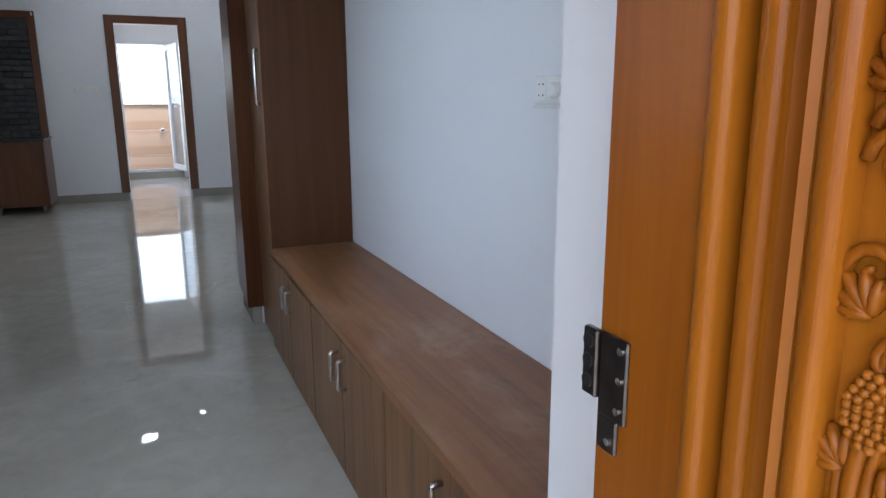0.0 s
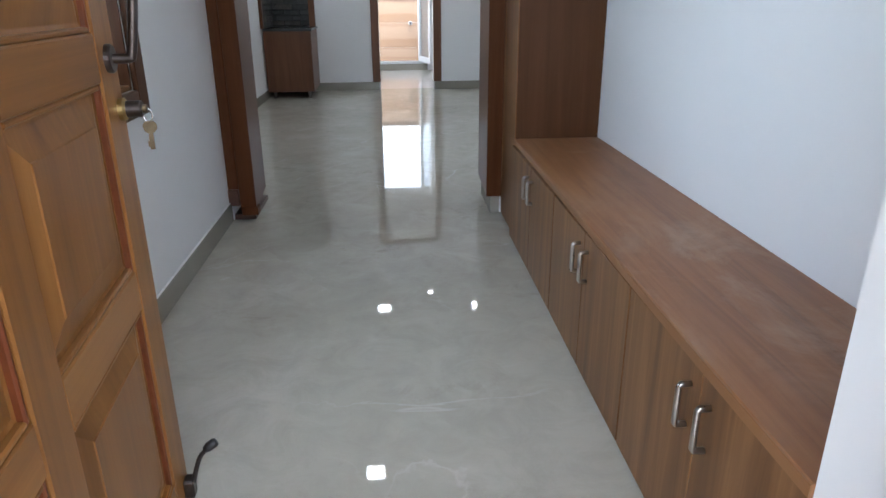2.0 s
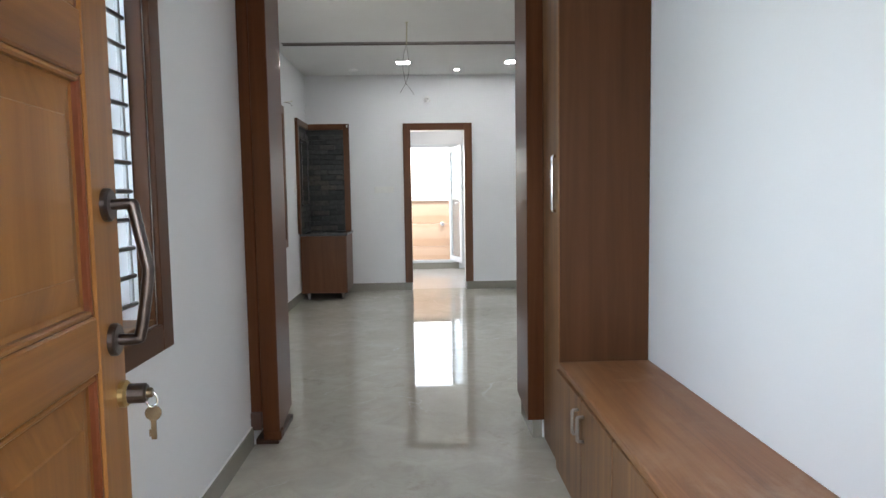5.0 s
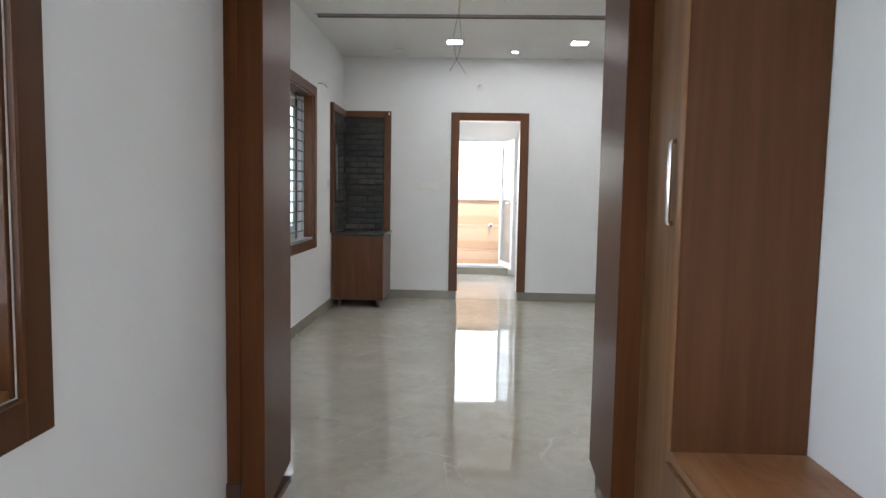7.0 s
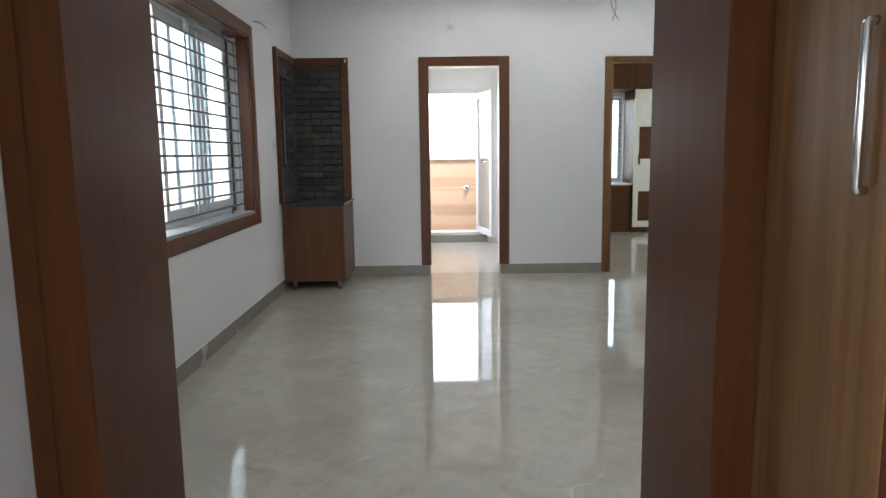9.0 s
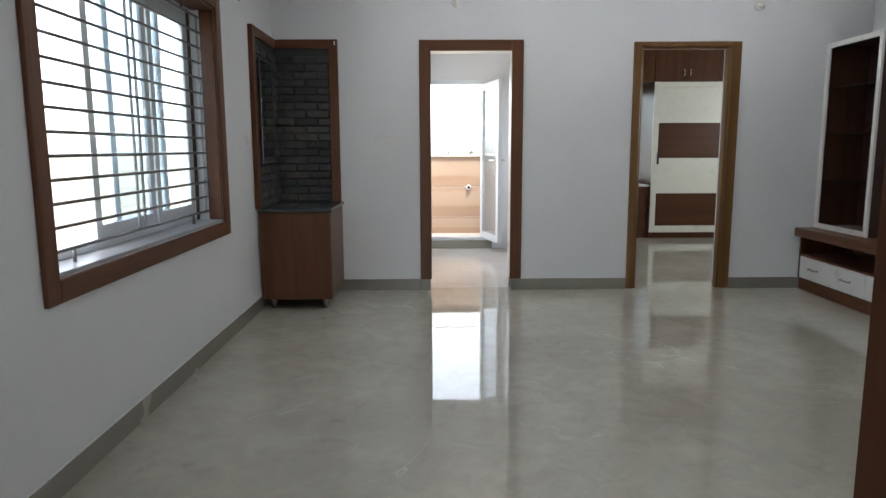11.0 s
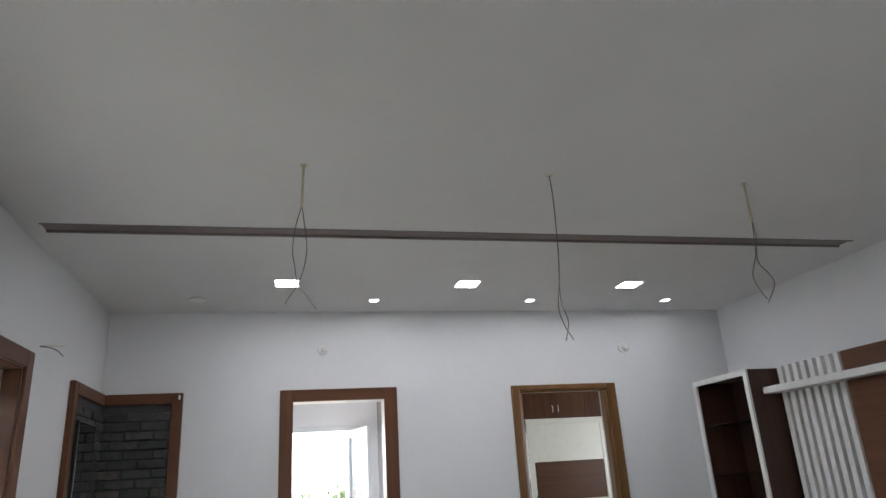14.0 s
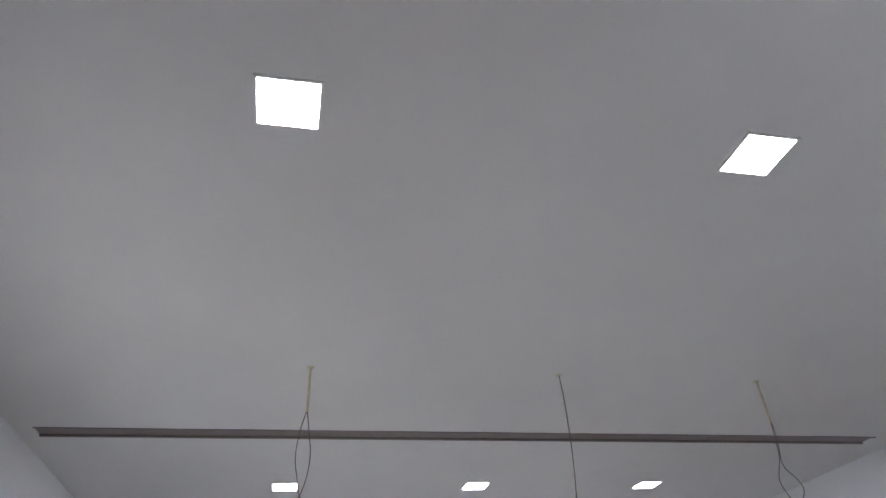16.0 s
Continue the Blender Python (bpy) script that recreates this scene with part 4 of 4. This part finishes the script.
# ---- television unit ----
def tv_unit():
    ya, yb = 7.0, 9.975
    t = thing("television_unit", (3.15, 8.5, 0), "long brown laminate television unit with white drawers", "cabinet")
    part("plinth", cube(2.945, XR - 0.002, ya, yb - 0.006, 0.0, 0.104, 0.003), CASE_Y, t)
    part("body", boxes([(2.96, XR - 0.002, ya, yb - 0.007, 0.105, 0.300)]), DARKWOOD, t)
    part("shelf", cube(2.935, XR - 0.002, ya, yb - 0.02, 0.301, 0.318, 0.002), CASE_Y, t)
    part("back_panel", cube(3.40, XR - 0.002, ya, yb - 0.02, 0.319, 0.474, 0.001), DARKWOOD, t)
    for y in (yb - 0.02, 8.08, ya):
        part("upright", cube(2.935, 3.40 if y < yb - 0.03 else XR - 0.002, y, y + 0.018, 0.319 if y < yb - 0.03 else 0.105, 0.474, 0.002), WOOD, t)
    part("ledge", cube(2.885, XR - 0.002, ya - 0.02, yb + 0.012, 0.475, 0.552, 0.008, 2), CASE_Y, t)
    fronts = [(9.045, 9.965, 2), (8.578, 9.042, 1), (8.111, 8.575, 1), (7.190, 8.108, 2)]
    for a, b, count in fronts:
        d = part("drawer", cube(2.940, 2.959, a, b, 0.108, 0.298, 0.002), WHITE_LAM, t, "white laminate drawer front")
        for k in range(count):
            m = a + (b - a) * (k + 0.5) / count
            part("handle", tube([(2.940, m + 0.06, 0.205), (2.918, m + 0.058, 0.205), (2.916, m + 0.05, 0.205), (2.916, m - 0.05, 0.205), (2.918, m - 0.058, 0.205), (2.940, m - 0.06, 0.205)], 0.007, 8), NICKEL, d, "slim steel bar handle", smooth=True)


def display_box():
    t = thing("display_shelf", (3.25, 9.62, 0.553), "open dark brown display shelf with a white front edge", "shelf")
    x0, y0, y1, z0, z1 = 3.05, 9.255, 9.985, 0.553, 2.13
    part("side", cube(x0 + 0.02, XR - 0.002, y0, y0 + 0.018, z0, z1, 0.001), DARKWOOD, t)
    part("side", cube(x0 + 0.02, XR - 0.002, y1 - 0.018, y1, z0, z1, 0.001), DARKWOOD, t)
    part("top", cube(x0 + 0.02, XR - 0.002, y0 + 0.019, y1 - 0.019, z1 - 0.018, z1, 0.001), DARKWOOD, t)
    part("bottom", cube(x0 + 0.02, XR - 0.002, y0 + 0.019, y1 - 0.019, z0, z0 + 0.018, 0.001), DARKWOOD, t)
    part("back", cube(XR - 0.02, XR - 0.003, y0 + 0.019, y1 - 0.019, z0 + 0.019, z1 - 0.019, 0.001), DARKWOOD, t)
    e = 0.042
    part("front_edge", boxes([(x0, x0 + 0.0195, y0 - 0.001, y0 + e, z0, z1 + 0.001), (x0, x0 + 0.0195, y1 - e, y1, z0, z1 + 0.001),
                              (x0, x0 + 0.0195, y0 + e, y1 - e, z1 - e, z1 + 0.001), (x0, x0 + 0.0195, y0 + e, y1 - e, z0, z0 + e)], 0.002), WHITE_LAM, t, "white laminate front edge")
    for z in (0.965, 1.36, 1.75):
        p = part("glass_shelf", cube(x0 + 0.05, XR - 0.022, y0 + 0.019, y1 - 0.019, z, z + 0.008, 0.001), FROST, t, "glass shelf")


def tv_panel():
    t = thing("slatted_wall_feature", (3.4, 8.1, 0.553), "brown media wall with upright white slats and a white ledge", "media wall")
    part("backing", cube(3.345, XR - 0.001, 7.0, 9.253, 0.553, 2.135, 0.002), plain("slat_backing_laminate", (0.20, 0.165, 0.15), 0.5), t)
    part("board", cube(3.30, 3.344, 7.0, 8.565, 0.553, 2.135, 0.003), CASE_Y, t)
    for k in range(8):
        y = 9.207 - 0.0826 * k
        part("slat", cube(3.295, 3.344, y - 0.048, y, 0.553, 2.135, 0.003), WHITE_LAM, t)
    part("shelf", cube(3.165, 3.294, 7.3, 9.245, 1.935, 1.985, 0.003), WHITE_LAM, t, "white ledge across the slats")


tv_unit()
display_box()
tv_panel()


# ---- ceiling lights, wires, lamp holders ----
def panel_light(x, y):
    t = thing("ceiling_light", (x, y, H), "square recessed led panel light, switched on", "light", "square ceiling lights")
    r = 0.074
    part("frame", boxes([(x - r - 0.008, x + r + 0.008, y - r - 0.008, y - r, H - 0.005, H), (x - r - 0.008, x + r + 0.008, y + r, y + r + 0.008, H - 0.005, H),
                         (x - r - 0.008, x - r, y - r, y + r, H - 0.005, H), (x + r, x + r + 0.008, y - r, y + r, H - 0.005, H)]), WHITE_LAM, t)
    part("diffuser", cube(x - r, x + r, y - r, y + r, H - 0.004, H - 0.001, 0), LAMP, t, "bright white diffuser")


def spot_light(x, y):
    t = thing("spot_light", (x, y, H), "tiny square recessed led spot, switched on", "light", "small ceiling spots")
    r = 0.028
    part("frame", boxes([(x - r - 0.006, x + r + 0.006, y - r - 0.006, y - r, H - 0.005, H), (x - r - 0.006, x + r + 0.006, y + r, y + r + 0.006, H - 0.005, H),
                         (x - r - 0.006, x - r, y - r, y + r, H - 0.005, H), (x + r, x + r + 0.006, y - r, y + r, H - 0.005, H)]), WHITE_LAM, t)
    part("diffuser", cube(x - r, x + r, y - r, y + r, H - 0.004, H - 0.001, 0), SPOT, t, "bright white diffuser")


for x in (-0.405, 0.862, 2.139):
    panel_light(x, 9.175)
for x in (-0.46, 0.842, 2.139):
    panel_light(x, 5.845)
for x in (0.239, 1.50, 2.709):
    spot_light(x, 9.638)
for x in (0.195, 1.50):
    spot_light(x, 5.40)


def hanging_wire(x, y, pts, conduit, loops):
    t = thing("ceiling_wire", (x, y, H), "loose grey wires hanging from a ceiling point", "cable", "loose ceiling wires")
    part("hole", disc((x, y, H - 0.003), (0, 0, 1), 0.016, 0.003, 14), CONDUIT, t, "patched hole in the ceiling")
    if conduit:
        part("conduit", tube([(x, y, H - 0.002), (x + conduit[0], y, H - conduit[1])], 0.006, 8), CONDUIT, t, "cream flexible conduit", smooth=True)
    for lp in loops:
        part("wire", tube(smooth_pts([(x + dx, y + dy, H - dz) for dx, dy, dz in lp], 5), 0.0020, 6), WIRE, t, smooth=True)


hanging_wire(-0.331, 7.36, None, (-0.006, 0.20), [
    [(-0.006, 0, 0.19), (-0.03, 0.01, 0.28), (-0.042, 0.02, 0.38), (-0.032, 0.0, 0.46), (-0.018, 0.0, 0.535), (0.02, 0.01, 0.585), (0.055, 0.01, 0.639)],
    [(-0.006, 0, 0.19), (0.004, -0.01, 0.27), (0.016, 0.0, 0.37), (0.006, 0.01, 0.46), (-0.018, 0.0, 0.535), (-0.048, 0.0, 0.585), (-0.068, 0.0, 0.62)]])
hanging_wire(0.80, 7.36, None, None, [
    [(0, 0, 0), (0.006, 0, 0.12), (0.002, 0.0, 0.31), (0.0, 0.01, 0.42), (-0.012, 0.0, 0.52), (-0.014, 0.0, 0.62), (0.008, 0.0, 0.70), (-0.012, 0.0, 0.785)],
    [(0, 0, 0), (0.006, 0.004, 0.12), (0.004, 0.004, 0.31), (0.002, 0.012, 0.42), (-0.010, 0.006, 0.52), (-0.030, 0.0, 0.64), (-0.010, 0.0, 0.72), (0.022, 0.0, 0.781)]])
hanging_wire(1.842, 7.36, None, (0.0, 0.21), [
    [(0.0, 0, 0.20), (-0.008, 0.0, 0.29), (-0.02, 0.0, 0.38), (-0.052, 0.01, 0.48), (-0.035, 0.0, 0.56), (-0.01, 0.0, 0.60)],
    [(0.0, 0, 0.20), (0.004, 0.0, 0.28), (-0.008, 0.0, 0.35), (-0.014, 0.0, 0.42), (0.035, 0.0, 0.48), (0.048, 0.0, 0.53), (-0.006, 0.0, 0.615)]])


def lamp_holder(x, z):
    t = thing("lamp_holder", (x, YF, z), "small white angled bulb holder without a bulb", "lamp holder")
    part("base", disc((x, YF, z), (0, -1, 0), 0.042, 0.016, 20, 0.004), PLASTIC, t)
    part("socket", tube([(x, YF - 0.012, z), (x, YF - 0.045, z - 0.012), (x + 0.01, YF - 0.075, z - 0.03)], [0.018, 0.02, 0.019], 14), PLASTIC, t)


lamp_holder(-0.127, 2.475)
lamp_holder(2.44, 2.450)

vent = thing("ceiling_plate", (-1.03, 9.60, H), "round white blanking plate on the ceiling", "cover plate")
part("plate", disc((-1.03, 9.60, H), (0, 0, -1), 0.062, 0.012, 28, 0.004), PLASTIC, vent)

hook = thing("wall_wire", (XL, 8.75, 2.28), "short loose wire ends sticking out of the wall", "cable")
part("wire", tube(smooth_pts([(XL, 8.66, 2.27), (XL + 0.03, 8.70, 2.272), (XL + 0.04, 8.80, 2.275), (XL + 0.045, 8.90, 2.26)], 5), 0.003, 6), WIRE, hook, smooth=True)
part("wire", tube(smooth_pts([(XL, 8.66, 2.272), (XL + 0.03, 8.72, 2.285), (XL + 0.05, 8.82, 2.30), (XL + 0.04, 8.92, 2.325)], 5), 0.003, 6), CONDUIT, hook, smooth=True)
plate = thing("switch_plate", (XL, 9.10, 1.29), "white modular switch plate on the wall", "switch")
part("plate", cube(XL, XL + 0.010, 9.07, 9.15, 1.28, 1.36, 0.003), PLASTIC, plate)
part("rocker", cube(XL + 0.0095, XL + 0.014, 9.085, 9.135, 1.295, 1.345, 0.003), WHITE_LAM, plate)


# ---- bedroom behind door_2 ----
BY = 13.95
structure("wall_bedroom_left", solid([(0.72, 0.85, YF + 0.15, BY, 0, H)]), WHITE_WALL, "white bedroom side wall", "wall")
structure("wall_bedroom_right", solid([(4.8, 4.95, YF + 0.15, BY, 0, H)]), WHITE_WALL, "white bedroom side wall", "wall")
structure("wall_bedroom_far", solid([(0.72, 1.55, BY, BY + 0.2, 0, H), (2.665, 4.95, BY, BY + 0.2, 0, H), (1.55, 2.665, BY, BY + 0.2, 0, 0.76), (1.55, 2.665, BY, BY + 0.2, 2.08, H)]), WHITE_WALL, "white bedroom wall with a barred window", "wall")
structure("wall_bedroom_near", solid([(3.64, 4.95, YF, YF + 0.15, 0, H)]), WHITE_WALL, "white bedroom wall", "wall")
structure("floor_bedroom", solid([(0.72, 4.95, 12.52, BY, -0.15, 0.0)]), FLOOR, "glossy beige-grey marbled vitrified tile floor", "floor")
structure("ceiling_bedroom", solid([(0.72, 4.95, YF + 0.15, BY + 0.2, H, H + 0.12)]), CEIL, "white bedroom ceiling", "ceiling")


def bedroom_window():
    t = thing("window_3", (2.08, BY, 0.76), "barred bedroom window with white sliding sashes", "window", kind="structure")
    y = BY + 0.12
    part("window_frame", boxes([(1.55, 1.60, y, y + 0.05, 0.76, 2.08), (2.615, 2.665, y, y + 0.05, 0.76, 2.08), (1.60, 2.615, y, y + 0.05, 0.76, 0.81), (1.60, 2.615, y, y + 0.05, 2.03, 2.08), (2.06, 2.11, y, y + 0.05, 0.81, 2.03)], 0.003), UPVC, t)
    for k in range(13):
        z = 0.84 + 0.096 * k
        part("grille_bar", tube([(1.552, y - 0.05, z), (2.663, y - 0.05, z)], 0.006, 6), STEEL, t, smooth=True)
    p = part("pane", cube(1.60, 2.615, y + 0.02, y + 0.026, 0.81, 2.03, 0), PANE, t)
    p.visible_shadow = False


bedroom_window()


def wardrobe():
    t = thing("wardrobe", (3.3, 13.65, 0), "fitted wardrobe with cream and brown banded sliding door", "wardrobe")
    x0, x1, y0 = 2.672, 4.4, 13.36
    part("body", cube(x0 + 0.0, x1, y0 + 0.03, BY - 0.002, 0.0, 2.14, 0.003), WOOD, t)
    f = 0.075
    d = part("door", boxes([(x0, x0 + f, y0, y0 + 0.028, 0.082, 2.139), (3.72, 3.72 + f, y0, y0 + 0.028, 0.082, 2.139), (x0 + f, 3.72, y0, y0 + 0.028, 2.065, 2.139), (x0 + f, 3.72, y0, y0 + 0.028, 0.082, 0.176)], 0.003), CREAM, t, "cream door frame")
    for a, b, m in ((0.177, 0.626, WOOD_X), (0.627, 1.114, CREAM), (1.115, 1.589, WOOD_X), (1.59, 2.064, CREAM)):
        part("band", cube(x0 + f + 0.001, 3.719, y0 + 0.008, y0 + 0.028, a, b, 0.002), m, d, "brown wood-grain band" if m is WOOD_X else "cream band")
    part("handle", cube(x0 + f - 0.012, x0 + f + 0.018, y0 - 0.012, y0, 1.03, 1.19, 0.004), BLACK, d, "dark recessed pull")
    part("door", cube(3.80, x1, y0 + 0.002, y0 + 0.028, 0.082, 2.139, 0.003), CREAM, t)


def loft(x0, x1, n):
    t = thing("loft_cabinet", ((x0 + x1) / 2, 13.65, 2.142), "brown overhead storage cabinet with paired pulls", "cabinet")
    part("body", cube(x0, x1, 13.37, BY - 0.002, 2.142, 2.70, 0.003), WOOD, t)
    w = (x1 - x0) / n
    for k in range(n):
        d = part("door", cube(x0 + w * k + 0.002, x0 + w * (k + 1) - 0.002, 13.35, 13.369, 2.148, 2.695, 0.002), WOOD, t)
        hx = x0 + w * (k + 1) - 0.04 if k % 2 == 0 else x0 + w * k + 0.04
        part("handle", tube([(hx, 13.35, 2.22), (hx, 13.328, 2.222), (hx, 13.328, 2.298), (hx, 13.35, 2.30)], 0.006, 8), STEEL, d, "steel pull", smooth=True)


wardrobe()
loft(2.665, 4.40, 4)
loft(0.86, 2.66, 4)
dr = thing("dresser", (1.9, 13.7, 0), "low brown dressing cabinet under the bedroom window", "cabinet")
part("body", cube(0.86, 2.667, 13.42, BY - 0.002, 0.0, 0.72, 0.003), WOOD, dr)
part("top", cube(0.86, 2.668, 13.40, BY - 0.002, 0.721, 0.742, 0.003), WHITE_LAM, dr, "pale top board")
for k in range(3):
    part("drawer", cube(0.88 + 0.58 * k, 1.45 + 0.58 * k, 13.40, 13.419, 0.08, 0.70, 0.002), WOOD_X, dr)

# ---- landing outside the entrance: added, out of view, left open for sky light ----
structure("wall_landing", solid([(-4.0, 3.0, -1.6, -1.4, 0, 1.0), (2.4, 2.6, -1.4, 1.15, 0, H), (FR, 2.6, 1.15, 1.35, 0, H)]), CONCRETE, "added unseen landing walls, low at the back to admit sky light", "wall")
structure("ceiling_landing", solid([(-1.4, 2.6, -0.6, 1.15, H, H + 0.12)]), CEIL, "added unseen landing ceiling, cut short to admit sky light", "ceiling")
structure("wall_landing_low", solid([(-4.0, -3.85, -1.4, 1.0, 0, 1.0)]), CONCRETE, "added unseen low wall that leaves the landing open to the sky", "wall")

# ---- balcony fittings ----
sp = thing("water_tap", (0.165, 13.788, 0.70), "small round metal outlet on the parapet", "tap")
part("outlet", tube([(0.165, 13.788, 0.70), (0.165, 13.74, 0.70), (0.165, 13.735, 0.70)], [0.036, 0.036, 0.03], 16), CHROME, sp)
part("hole", disc((0.165, 13.7365, 0.70), (0, -1, 0), 0.02, 0.002, 14), BLACK, sp)

railing = thing("balcony_railing", (-0.95, 13.85, 1.165), "white painted steel railing on the balcony parapet", "railing")
part("top_rail", tube([(-2.58, 13.85, 1.40), (0.71, 13.85, 1.40)], 0.014, 8), RAILWHITE, railing, smooth=True)
for k in range(33):
    part("baluster", tube([(-2.55 + 0.1 * k, 13.85, 1.165), (-2.55 + 0.1 * k, 13.85, 1.39)], 0.010, 8), RAILWHITE, railing, smooth=True)

# ---- outdoors ----
GZ = -10.0
ground = bmesh.new()
bmesh.ops.create_circle(ground, cap_ends=True, segments=64, radius=1500, matrix=Matrix.Translation((0, 0, GZ)))
tagged(part("ground", ground, EARTH), "dry pale ground reaching the horizon", "ground", kind="structure")


def far_house(x, y, w, d, h, turn, tone):
    wallm = paint("house_wall", tone, 0.8, 0.1, 4)
    t = thing("apartment_building", (x, y, GZ), "distant pale flat-roofed apartment building with rows of windows", "building", "distant buildings", turn=turn)
    part("wall", box(bmesh.new(), -w / 2, w / 2, -d / 2, d / 2, 0, h), wallm, t, local=True)
    part("roof", box(bmesh.new(), -w / 2 - 0.3, w / 2 + 0.3, -d / 2 - 0.3, d / 2 + 0.3, h, h + 0.5), wallm, t, local=True)
    for f in range(int(h / 3)):
        for k in range(int(w / 3.5)):
            wx = -w / 2 + 1.2 + k * 3.5
            for s in (1, -1):
                part("window", box(bmesh.new(), wx, wx + 1.5, s * d / 2 - 0.05, s * d / 2 + 0.05, f * 3 + 1.0, f * 3 + 2.4), GREYTILE, t, local=True)


far_house(-75, 30, 16, 12, 9.5, 80, (0.66, 0.62, 0.55))
far_house(-90, 55, 18, 12, 12, 75, (0.62, 0.63, 0.66))
far_house(-82, 8, 14, 12, 11, 95, (0.68, 0.58, 0.50))
far_house(-22, 95, 15, 12, 10.5, 10, (0.66, 0.63, 0.60))
far_house(8, 120, 18, 12, 11, -8, (0.60, 0.62, 0.64))


def far_tree(x, y, h, seed):
    rng = random.Random(seed)
    t = thing("tree", (x, y, GZ), "leafy green tree with an uneven crown", "tree", "trees beyond the balcony")
    tr = tube([(0, 0, 0), (0.1, 0, h * 0.3), (0.0, 0.15, h * 0.6)], [0.28, 0.2, 0.1], 8)
    for k in range(5):
        a = rng.uniform(0, 6.28)
        tube([(0.05, 0.05, h * (0.35 + 0.05 * k)), (math.cos(a) * 1.4, math.sin(a) * 1.4, h * (0.62 + 0.04 * k))], [0.09, 0.03], 6, tr)
    part("trunk", tr, BARK, t, local=True)
    verts, faces = [], []
    for k in range(900):
        a, e, r = rng.uniform(0, 6.28), rng.uniform(-0.7, 1.5), rng.uniform(0.45, 1.0) * h * 0.24 * rng.uniform(0.7, 1.15)
        c = Vector((math.cos(a) * math.cos(e) * r, math.sin(a) * math.cos(e) * r, h * 0.74 + math.sin(e) * r))
        q = Euler((rng.uniform(0, 6), rng.uniform(0, 6), rng.uniform(0, 6))).to_matrix()
        s = rng.uniform(0.14, 0.32)
        i = len(verts)
        verts += [c + q @ Vector(v) * s for v in ((-1, 0, 0), (0, -0.5, 0.12), (1, 0, 0), (0, 0.5, 0.12))]
        faces.append((i, i + 1, i + 2, i + 3))
    me = bpy.data.meshes.new("crown")
    me.from_pydata([tuple(v) for v in verts], [], faces)
    me.materials.append(FOLIAGE)
    ob = new("crown", me)
    ob.parent = t


for k, (x, y, h) in enumerate(((-8, 62, 11.2), (-3.5, 70, 11.8), (0.5, 66, 11.0), (5, 74, 11.6), (-13, 75, 11.5))):
    far_tree(x, y, h, 20 + k)
